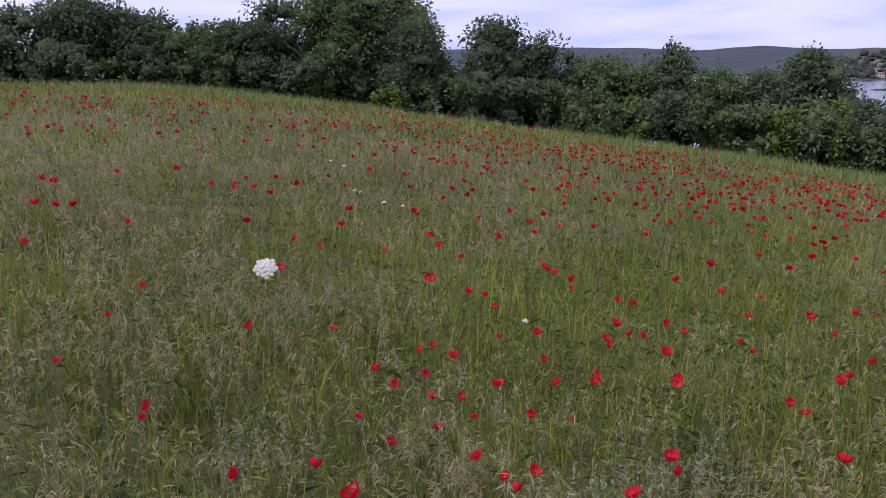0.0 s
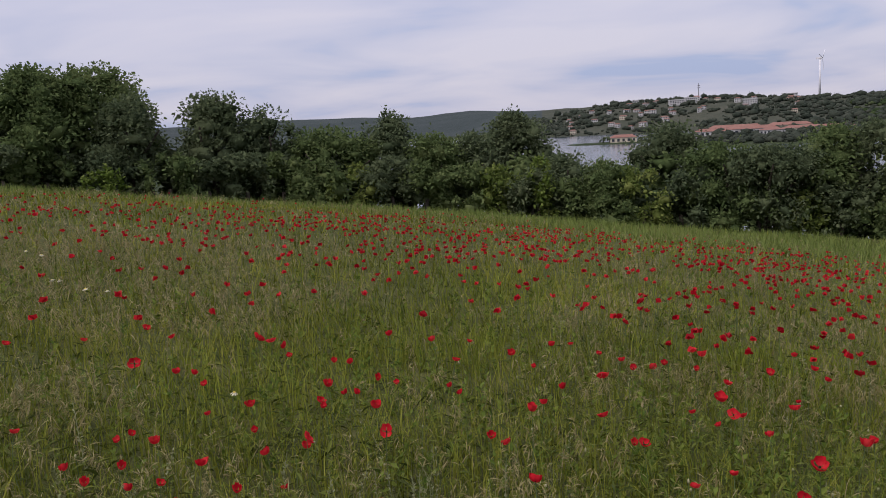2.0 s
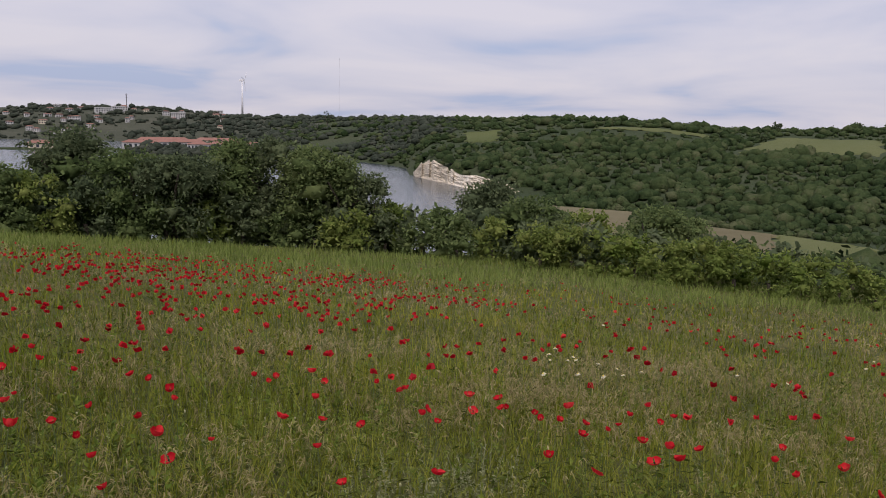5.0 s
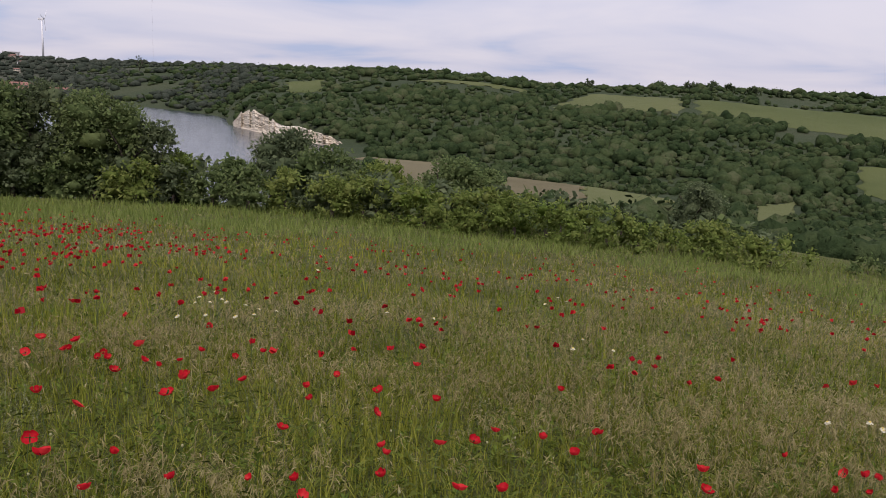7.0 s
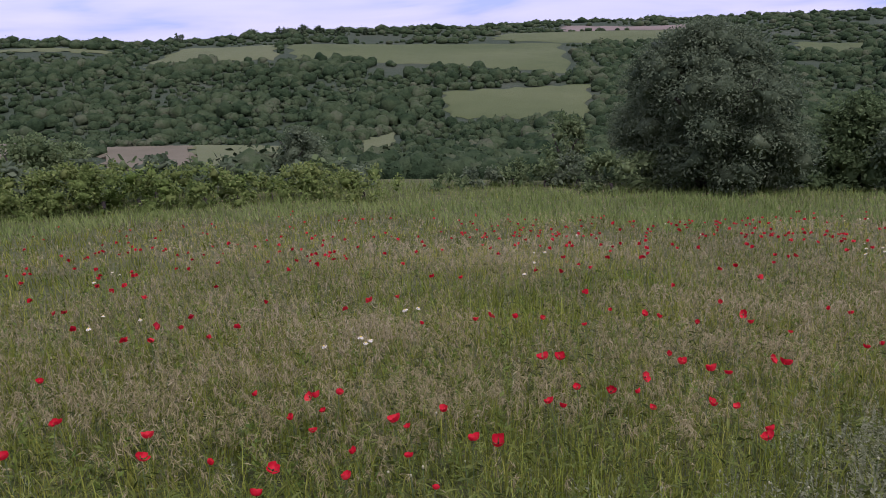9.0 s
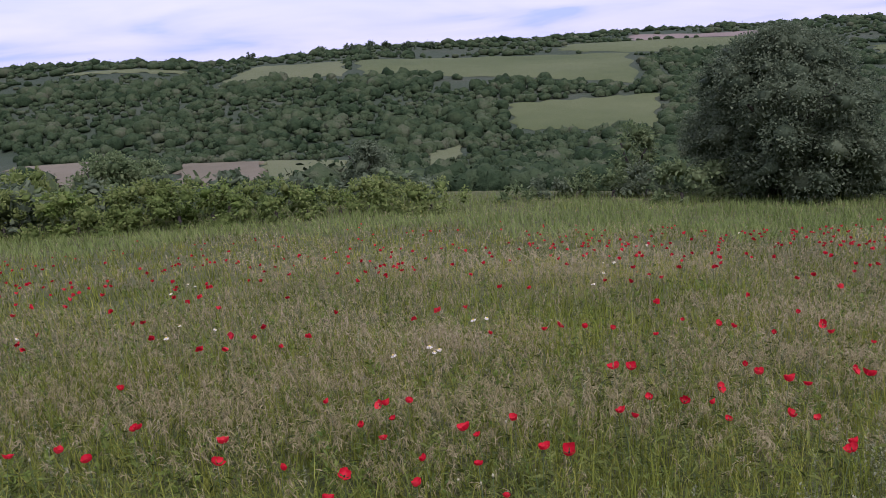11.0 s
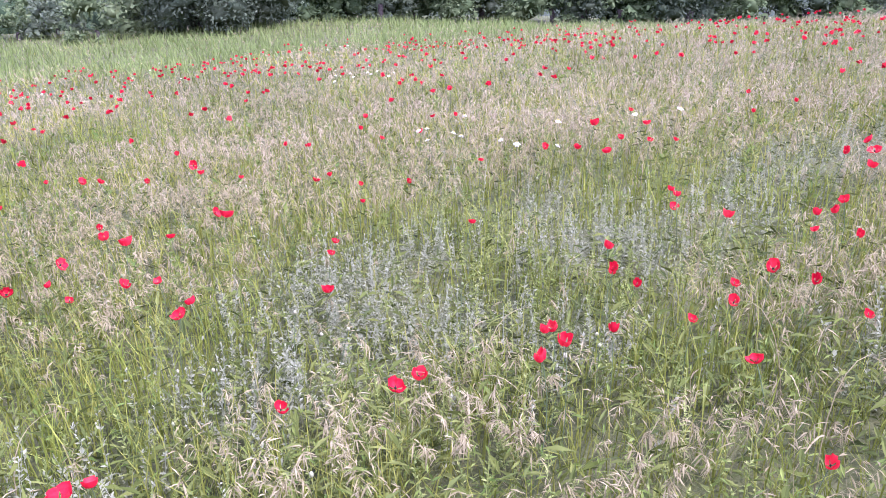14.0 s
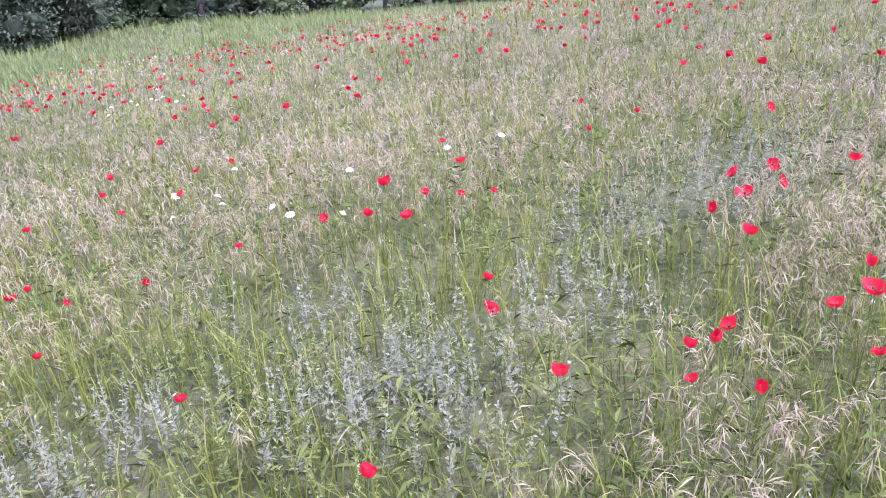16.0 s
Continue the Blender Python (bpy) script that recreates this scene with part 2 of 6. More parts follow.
def part(name, bm, mat, parent, label="", smooth=False):
    me = bpy.data.meshes.new(name)
    bm.to_mesh(me)
    bm.free()
    for p in me.polygons:
        p.use_smooth = smooth
    me.materials.append(mat)
    ob = new(name, me)
    ob.parent = parent
    return tagged(ob, label) if label else ob


def part_mesh(name, me, parent, label=""):
    ob = new(name, me)
    ob.parent = parent
    return tagged(ob, label) if label else ob


def thing(name, x, y, z, turn=0.0):
    ob = new(name)
    ob.empty_display_size = 0.1
    ob.matrix_basis = pose(x, y, z, 0, 0, turn)
    return ob


def ribbons(points, half):
    """Quads along N polylines: points and half widths as (N, k, 3)."""
    n, k = points.shape[:2]
    v = np.stack([points - half, points + half], 2).reshape(-1, 3)
    i = (np.arange(n)[:, None] * k + np.arange(k - 1)) * 2
    f = np.stack([i, i + 1, i + 3, i + 2], -1).reshape(-1, 4)
    return v, f


def join(pieces):
    vs, fs, at = [], [], 0
    for v, f in pieces:
        vs.append(v)
        fs.append(f + at)
        at += len(v)
    return np.concatenate(vs), np.concatenate(fs)


def unit(a):
    return np.stack([np.cos(a), np.sin(a), 0 * a], -1)


def blades(base, height, width, reach, k=3, droop=0.25):
    """Grass blades: bent ribbons that taper to a tip."""
    n = len(base)
    s = np.linspace(0, 1, k)[None, :, None]
    a = RNG.uniform(0, 2 * np.pi, n)
    out = unit(a)[:, None, :] * (reach[:, None, None] * s**1.8)
    up = np.zeros((n, k, 3))
    up[..., 2] = height[:, None] * (s[..., 0] - droop * s[..., 0] ** 3)
    p = base[:, None, :] + out + up
    side = unit(a + np.pi / 2 + RNG.normal(0, 0.5, n))[:, None, :] * (width[:, None, None] * (1.02 - s**1.5) * 0.5)
    return ribbons(p, side)


def leaves(root, way, length, width, k=3, sag=0.3, blunt=False):
    """Lens-shaped leaves from root along way, sagging towards the tip; of k = 2 they are plain lozenges."""
    n = len(root)
    if k == 2 and not blunt:
        across = np.cross(way, RNG.normal(0, 1, (n, 3)) * 0.45 + [0, 0, 1.0])
        across *= (width * 0.5 / (np.linalg.norm(across, axis=1) + 1e-6))[:, None]
        fall = np.array([0, 0, 1.0]) * (sag * length)[:, None]
        middle, tip = root + way * (length * 0.45)[:, None] - fall * 0.2, root + way * length[:, None] - fall
        return np.stack([root, middle - across, tip, middle + across], 1).reshape(-1, 3), np.arange(n * 4).reshape(n, 4)
    s = np.linspace(0, 1, k)
    p = root[:, None, :] + way[:, None, :] * (length[:, None] * s)[..., None]
    p[..., 2] -= sag * length[:, None] * s**2
    side = np.cross(way, RNG.normal(0, 1, (n, 3)) * 0.45 + [0, 0, 1.0])
    side /= np.linalg.norm(side, axis=1, keepdims=True) + 1e-6
    shape = np.linspace(0.9, 0.6, k) if blunt else np.sin(np.pi * (0.12 + 0.86 * s)) ** 0.8
    return ribbons(p, side[:, None, :] * (width[:, None] * shape * 0.5)[..., None])


def stuff(name, pieces, mat, label, category, kind="stuff", smooth=False):
    v, f = join(pieces)
    ob = new(name, mesh_of(name, v, f, mat, smooth))
    return tagged(ob, label, category, kind=kind)


# ------------------------------------------------------------------ lie of the land
TOPS = (0.0702, -0.1294, -0.0023, -0.0278, 0.0048, -0.0122, 0.0653, 0.006, -0.0013, 0.0144)
SWARD = 0.36


def tops(x, y):
    """Height of the flower heads over the meadow."""
    x, y, c = np.clip(x, -13, 46), np.clip(y, -36, 46), TOPS
    knoll = 0.65 * np.exp(-((x + 16) ** 2 + (y - 38) ** 2) / 320) - 0.4 * np.exp(-(x**2 + (y - 40) ** 2) / 90) + 0.5 * np.exp(-((x - 35) ** 2 + (y + 24) ** 2) / 90)
    return knoll + c[0] + c[1] * x + c[2] * y + (c[3] * x * x + c[4] * x * y + c[5] * y * y) / 10 + (c[6] * x**3 + c[7] * x * x * y + c[8] * x * y * y + c[9] * y**3) / 1000


# bearing from north, radius at which the slope meets the valley floor, foot of the far hill, its crest, height of the crest
VALLEY_NORTH = [
    (-180, 300, 900, 1600, 10), (-60, 300, 900, 1600, 12), (-30, 250, 1700, 3300, 26), (8, 200, 1800, 3400, 40),
    (13, 190, 1800, 3400, 35), (16.5, 170, 1700, 3400, 23), (20.3, 165, 1700, 3400, 37), (22.5, 160, 1300, 3000, 26), (24, 150, 960, 2600, 17), (30, 150, 960, 1500, 13), (35, 150, 940, 1480, 17),
    (42, 150, 800, 1450, 5), (48, 150, 560, 1200, 5), (53, 150, 470, 1000, 5), (53.8, 150, 405, 960, 5), (55.2, 150, 377, 800, 4),
]
VALLEY_EAST = [
    (57.2, 150, 341, 760, 4), (59.6, 150, 317, 700, 4), (61.2, 150, 309, 690, 5.5), (64, 150, 285, 660, 7), (70, 150, 255, 610, 4.5), (74.5, 150, 243, 580, 0.5), (78, 150, 235, 560, 1.4),
    (82, 150, 228, 560, 2.6), (85, 150, 222, 570, 2.8), (93, 150, 212, 680, 1.8), (102, 150, 212, 880, 3.0), (112, 150, 215, 1000, 1.5),
    (125, 160, 230, 1000, 2), (145, 200, 400, 1200, 5), (180, 300, 900, 1600, 10),
]
VT = np.array(VALLEY_NORTH + VALLEY_EAST, float)
LAKE, EDGE = -23.6, 43.0


def cliff_height(az):
    return np.interp(az, [53.6, 54.3, 55.1, 56.1, 57.0, 58.0, 59.1, 60.2, 61.2], [0.4, 6.4, 8.4, 6.0, 4.2, 5.0, 3.8, 2.8, 0.4])




def land(x, y):
    """Height of the ground anywhere: the meadow, the slope under it, the valley and the far hills."""
    x, y = np.asarray(x, float), np.asarray(y, float)
    r, az = np.hypot(x, y), np.degrees(np.arctan2(x, y))
    r1, r2, r3, zc = (np.interp(az, VT[:, 0], VT[:, i]) for i in (1, 2, 3, 4))
    near = np.minimum(r, EDGE) / np.maximum(r, 1e-6)
    field = tops(x * near, y * near) - SWARD
    floor = np.interp(az, [58.8, 61.2], [-25.2, -22.8])
    floor = np.where(az < -20, -8.0, floor)
    s = np.clip((r - EDGE) / (r1 - EDGE), 0, 1)
    z = field + (floor - field) * (s * (1.25 - 0.25 * s))
    u = np.clip((r - r2) / (r3 - r2), 0, 1)
    floor = np.where((az > 53.6) & (az < 61.2), floor + (1.6 + cliff_height(az)) * np.clip((r - r2) / 16, 0, 1), floor)
    z = np.where(r > r2, floor + (zc - floor) * np.sin(u * np.pi / 2) ** 0.92, z)
    spur = np.clip((az - 34) / 2, 0, 1) * np.clip((50 - az) / 3, 0, 1) * np.clip((r - 520) / 60, 0, 1)
    z = np.where(r < r2 + 200, np.maximum(z, -25.2 + 3.4 * spur), z)
    z = np.where(r > r3, zc - (r - r3) * 0.012, z)
    wave = (np.sin(x * 0.021 + 1.3) * np.cos(y * 0.017) + 0.5 * np.sin(x * 0.047 + y * 0.039)) * np.clip((r - r2 - 30) / 200, 0, 1) * 1.3
    return z + wave


HEAD, BEND, STAND = (0.0, 0.0, 1.2), (1.8, -2.05, 0.98), (2.14, -3.1, 0.98)


def polar(az, r, origin=HEAD):
    """The place at a bearing and a distance from one of three stands in the meadow."""
    return origin[0] + r * np.sin(np.radians(az)), origin[1] + r * np.cos(np.radians(az))


AZ = np.unique(np.concatenate([np.arange(-180, -30, 4.0), np.arange(-30, 170, 0.8), np.arange(170, 180, 4.0)]))
RAD = np.concatenate([[0.02], np.arange(0.6, 12, 0.6), np.arange(12, 60, 1.5), 60 * 1.045 ** np.arange(0, 99)])
ga, gr = np.meshgrid(AZ, RAD, indexing="ij")
gx, gy = polar(ga, gr, (-2.0, -1.0, 0))
gz = land(gx, gy)
bumps = (np.sin(gx * 2.1) * np.cos(gy * 1.7) + np.sin(gx * 0.9 + gy * 1.3)) * 0.018 * (gr < 45)
gverts = np.stack([gx, gy, gz + bumps], -1).reshape(-1, 3)
na, nr = ga.shape
ia, ir = np.meshgrid(np.arange(na), np.arange(nr - 1), indexing="ij")
q = np.stack([ia * nr + ir, ia * nr + ir + 1, ((ia + 1) % na) * nr + ir + 1, ((ia + 1) % na) * nr + ir], -1).reshape(-1, 4)
ground_mesh = mesh_of("ground", gverts, q[:, ::-1], M_SOIL, True)
ground_mesh.materials.append(M_HILL)
ground_mesh.materials.append(M_HAZE_RIDGE)
ground_mesh.materials.append(M_HAZE_UPLAND)
# far ridge and village hill take the ground colours with haze mixed in
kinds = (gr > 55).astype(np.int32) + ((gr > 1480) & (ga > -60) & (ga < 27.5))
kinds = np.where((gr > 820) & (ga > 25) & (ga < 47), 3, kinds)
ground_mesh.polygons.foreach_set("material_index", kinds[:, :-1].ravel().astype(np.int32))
ground = tagged(new("ground", ground_mesh), "hillside meadow falling to a wooded lake valley", "ground", kind="structure")

la, lr = np.meshgrid(np.arange(12, 66.1, 1.5), np.array([120, 200, 300, 400, 520, 640, 760, 880, 1010, 1150.0]), indexing="ij")
lx, ly = polar(la, lr)
lv = np.stack([lx, ly, np.full_like(lx, LAKE)], -1).reshape(-1, 3)
n1, n2 = la.shape
i1, i2 = np.meshgrid(np.arange(n1 - 1), np.arange(n2 - 1), indexing="ij")
lf = np.stack([i1 * n2 + i2, (i1 + 1) * n2 + i2, (i1 + 1) * n2 + i2 + 1, i1 * n2 + i2 + 1], -1).reshape(-1, 4)
water = tagged(new("water", mesh_of("water", lv, lf[:, ::-1], M_WATER)), "grey-blue rippled lake water in the valley", "lake", kind="structure")

# ------------------------------------------------------------------ fields across the valley: four corners as (bearing, radius)
FIELDS = [
    ("crop_field", M_FIELD, "bright green crop field on the far slope", [(93.6, 224), (102.9, 217), (103.1, 284), (93.3, 268)]),
    ("crop_field", M_FIELD, "long green crop field between woods", [(83.7, 356), (101.8, 314), (101.0, 465), (83.3, 430)]),
    ("dry_field", M_TANFIELD, "yellow-green dry field on the hillside", [(74.2, 374), (82.6, 356), (82.4, 440), (76.8, 452)]),
    ("crop_field", M_FIELD, "green upland pasture below the skyline", [(96.6, 480), (109.0, 447), (109.0, 592), (97.7, 562)]),
    ("bare_field", M_PINKFIELD, "brown ploughed field near the skyline", [(101.4, 598), (111.5, 600), (111.5, 700), (101.4, 682)]),
    ("crop_field", M_FIELD, "small green clearing in the woods", [(56.8, 447), (58.9, 447), (58.9, 521), (56.7, 524)]),
    ("dry_field", M_TANFIELD, "thin tan field strip along the ridge", [(65.0, 470), (72.5, 440), (72.5, 452), (66.0, 486)]),
    ("dry_field", M_TANFIELD, "rough dry meadow between thickets", [(87.6, 160), (89.2, 162), (90.2, 212), (87.8, 196)]),
    ("crop_field", M_FIELD, "narrow green field high on the slope", [(115.9, 395), (119.5, 378), (119.5, 426), (115.6, 446)]),
]


def drape(corners, nu, nv, lift, ragged=1.0):
    (a0, r0), (a1, r1), (a2, r2), (a3, r3) = corners
    u, v = np.meshgrid(np.linspace(0, 1, nu), np.linspace(0, 1, nv), indexing="ij")
    az = (1 - v) * ((1 - u) * a0 + u * a1) + v * ((1 - u) * a3 + u * a2)
    rr = (1 - v) * ((1 - u) * r0 + u * r1) + v * ((1 - u) * r3 + u * r2)
    rim = (u <= 0) | (u >= 1) | (v <= 0) | (v >= 1)
    az = az + rim * 0.25 * ragged * np.sin(u * 23 + v * 17)
    x, y = polar(az, rr * (1 + rim * 0.006 * ragged * np.sin(u * 31 + v * 11)), STAND)
    verts = np.stack([x, y, land(x, y) + np.where(rim, 0.1, lift)], -1).reshape(-1, 3)
    i, j = np.meshgrid(np.arange(nu - 1), np.arange(nv - 1), indexing="ij")
    faces = np.stack([i * nv + j, (i + 1) * nv + j, (i + 1) * nv + j + 1, i * nv + j + 1], -1).reshape(-1, 4)
    return verts, faces


for fname, fmat, flabel, fcorners in FIELDS:
    fv, ff = drape(fcorners, 40, 16, 0.35)
    tagged(new(fname, mesh_of(fname, fv, ff, fmat, True)), flabel, "field", kind="structure")

REEDS = [[(63.9, 198), (67.7, 181), (67.7, 245), (61.6, 256)], [(71.2, 175), (76.4, 168), (76.4, 207), (71.3, 218)], [(76.8, 167), (82.1, 159), (82.1, 193), (76.8, 207)]]
stuff("reed_bed", [drape(REEDS[0], 60, 20, 0.7, 2.6), drape(REEDS[1], 60, 20, 0.7, 2.6)], M_REED, "pinkish tan reed beds on the valley floor", "reeds")
stuff("dry_meadow", [drape(REEDS[2], 60, 20, 0.7, 2.6)], M_TANFIELD, "dry yellow-green meadow on the valley floor", "grass")


def inside(corners, az, r, grow=0.0):
    """Which points lie in a four-sided field, taken as a polygon in bearing and radius."""
    c = np.array(corners, float)
    mid = c.mean(0)
    c = mid + (c - mid) * (1 + grow)
    sign = np.zeros((len(az), 4))
    for i in range(4):
        a, b = c[i], c[(i + 1) % 4]
        sign[:, i] = (b[0] - a[0]) * (r - a[1]) - (b[1] - a[1]) * (az - a[0])
    return (sign >= 0).all(1) | (sign <= 0).all(1)


# ------------------------------------------------------------------ woods
def ico(level):
    bm = bmesh.new()
    bmesh.ops.create_icosphere(bm, subdivisions=level, radius=1.0)
    v = np.array([x.co[:] for x in bm.verts])
    f = np.array([[x.index for x in p.verts] for p in bm.faces])
    bm.free()
    return v, f


def dome(body, low=-0.35):
    """The upper part of a rounded body."""
    v, f = body
    f = f[(v[f][:, :, 2].mean(1) > low)]
    used = np.unique(f)
    back_to = np.zeros(len(v), int)
    back_to[used] = np.arange(len(used))
    return v[used], back_to[f]


ICO1, ICO2 = ico(1), ico(2)
DOME = dome(ICO2)


def lumps(base, centres, sizes, rough=0.22):
    """Many lumpy crowns: copies of a rounded body, each pushed in and out at every corner."""
    v0, f0 = base
    n = len(centres)
    push = 1 + RNG.normal(0, rough * (0.6 if len(v0) > 20 else 1.0), (n, len(v0), 1))
    turn = RNG.uniform(0, 2 * np.pi, n)
    c, s = np.cos(turn)[:, None], np.sin(turn)[:, None]
    v = v0[None] * push
    v = np.stack([v[..., 0] * c - v[..., 1] * s, v[..., 0] * s + v[..., 1] * c, v[..., 2]], -1)
    v = v * sizes[:, None, :] + centres[:, None, :]
    f = f0[None] + (np.arange(n) * len(v0))[:, None, None]
    return v.reshape(-1, 3), f.reshape(-1, f0.shape[1])


def clear_of_fields(az, r, grow=0.06):
    keep = np.ones(len(az), bool)
    for _, _, _, c in FIELDS:
        keep &= ~inside(c, az, r, grow) & ~inside([(a, q - 6) for a, q in c], az, r, grow)
    for c in REEDS:
        keep &= ~inside(c, az, r, grow)
    return keep


def wood(name, az0, az1, r0, r1, count, size, base, label, gaps=0.25, tall=1.0, leafy=0, mat=M_WOOD):
    az = RNG.uniform(az0, az1, count)
    u = RNG.uniform(0, 1, count)
    r = r0 * (r1 / r0) ** u
    x, y = polar(az, r, STAND)
    z = land(x, y)
    foot = np.interp(np.degrees(np.arctan2(x, y)), VT[:, 0], VT[:, 2])
    keep = clear_of_fields(az, r) & (z > LAKE + 0.5) & ~((az > 53) & (az < 62) & (r < foot + 3))
    patch = np.sin(x * 0.033 + 0.7) * np.cos(y * 0.041) + 0.6 * np.sin(x * 0.011 - y * 0.016)
    keep &= patch > -1.1 + gaps * RNG.uniform(0, 2.2, count)
    x, y, z, r = x[keep], y[keep], z[keep], r[keep]
    grove = 0.85 + 0.35 * np.sin(x * 0.06 + y * 0.045) * np.sin(y * 0.07 - x * 0.02)
    w = size * grove * np.clip(RNG.lognormal(0, 0.36, len(x)), 0.5, 1.8) * (r / r0) ** 0.45
    sizes = np.stack([w, w * RNG.uniform(0.8, 1.1, len(x)), w * RNG.uniform(0.65, 0.95, len(x)) * tall], -1)
    centres = np.stack([x, y, z + sizes[:, 2] * 0.55], -1)
    pieces = [lumps(base, centres, sizes * 0.92, 0.12 if base is ICO1 else 0.24)]
    ob = stuff(name, pieces, mat, label, "woodland", smooth=True)
    if leafy:
        n = len(x) * leafy
        who = np.repeat(np.arange(len(x)), leafy)
        d = RNG.normal(0, 1, (n, 3))
        d[:, 2] = np.abs(d[:, 2]) * 0.9
        d /= np.linalg.norm(d, axis=1, keepdims=True)
        at = centres[who] + d * sizes[who] * RNG.uniform(0.85, 1.06, n)[:, None]
        way = d + RNG.normal(0, 0.6, (n, 3))
        way /= np.linalg.norm(way, axis=1, keepdims=True)
        ln = w[who] * RNG.uniform(0.12, 0.24, n)
        stuff(name + "_foliage", [leaves(at, way, ln, ln * 0.8, 2, 0.1, True)], mat, label, "woodland")
    return ob


wood("hill_wood", 52, 146, 203, 420, 11000, 1.45, DOME, "dense dark green scrub wood on the far slope", 0.0, 1.0, leafy=6)
wood("ridge_wood", 44, 146, 420, 1000, 9500, 2.1, ICO1, "dark scrub and woods up to the skyline", 0.1, 0.75, leafy=6)
# the trees round the lake use the haze-tinted leaf colour
wood("lakeside_wood", 20, 56, 520, 1500, 6000, 2.7, ICO1, "scattered trees round the lake and village", 0.45, 0.78, leafy=6, mat=M_HAZE_TREE)
wood("valley_scrub", 83, 146, 62, 208, 6500, 0.92, DOME, "dense bushes on the slope below the meadow", 0.0, 1.15, leafy=12)
wood("shore_scrub", 22, 83, 60, 175, 900, 1.4, ICO1, "bushes on the slope below the hedge", 0.0, 0.9, leafy=30)

# ------------------------------------------------------------------ limestone cliff over the lake
NU, NV = 170, 22
cu, cv = np.meshgrid(np.linspace(0, 1, NU), np.linspace(0, 1, NV), indexing="ij")
caz = 53.6 + cu * 7.6
cfoot = np.interp(caz, VT[:, 0], VT[:, 2])
buttress = np.repeat(RNG.normal(0, 1, 43), 4)[:NU, None]
ctop = cliff_height(caz) * (1 + 0.045 * buttress) + 0.3
strata = np.repeat(RNG.normal(0, 1, (NU // 5, NV)), 5, axis=0)
strata = np.pad(strata, ((0, NU - len(strata)), (0, 0)), mode="edge")
cr = cfoot - 4.5 + cv**1.6 * 2.6 + np.where(cv < 0.22, (0.22 - cv) * -16, 0) - buttress * 0.8 * (cv > 0.15) - strata * 0.55 + RNG.normal(0, 0.2, cu.shape)
cx, cy = polar(caz, cr)
cz = LAKE - 0.6 + cv * (ctop + 0.6)
ci, cj = np.meshgrid(np.arange(NU - 1), np.arange(NV - 1), indexing="ij")
cf = np.stack([ci * NV + cj, ci * NV + cj + 1, (ci + 1) * NV + cj + 1, (ci + 1) * NV + cj], -1).reshape(-1, 4)
tagged(new("cliff", mesh_of("cliff", np.stack([cx, cy, cz], -1), cf, M_ROCK)), "pale layered limestone cliff at the water's edge", "cliff", kind="structure")


# ------------------------------------------------------------------ trees and hedge
def limb_tube(bm, a, b, ra, rb, sides=7, bend=0.12):
    """A tapered limb from a to b with a slight bend."""
    a, b = Vector(a), Vector(b)
    axis = (b - a).normalized()
    u = axis.orthogonal().normalized()
    w = axis.cross(u)
    off = (u * random.uniform(-1, 1) + w * random.uniform(-1, 1)) * (b - a).length * bend
    rings = []
    for i in range(4):
        t = i / 3
        c = a.lerp(b, t) + off * math.sin(math.pi * t)
        rad = ra + (rb - ra) * t
        rings.append([bm.verts.new(c + (u * math.cos(k * math.tau / sides) + w * math.sin(k * math.tau / sides)) * rad) for k in range(sides)])
    for r0, r1 in zip(rings, rings[1:]):
        for k in range(sides):
            bm.faces.new((r0[k], r0[(k + 1) % sides], r1[(k + 1) % sides], r1[k]))


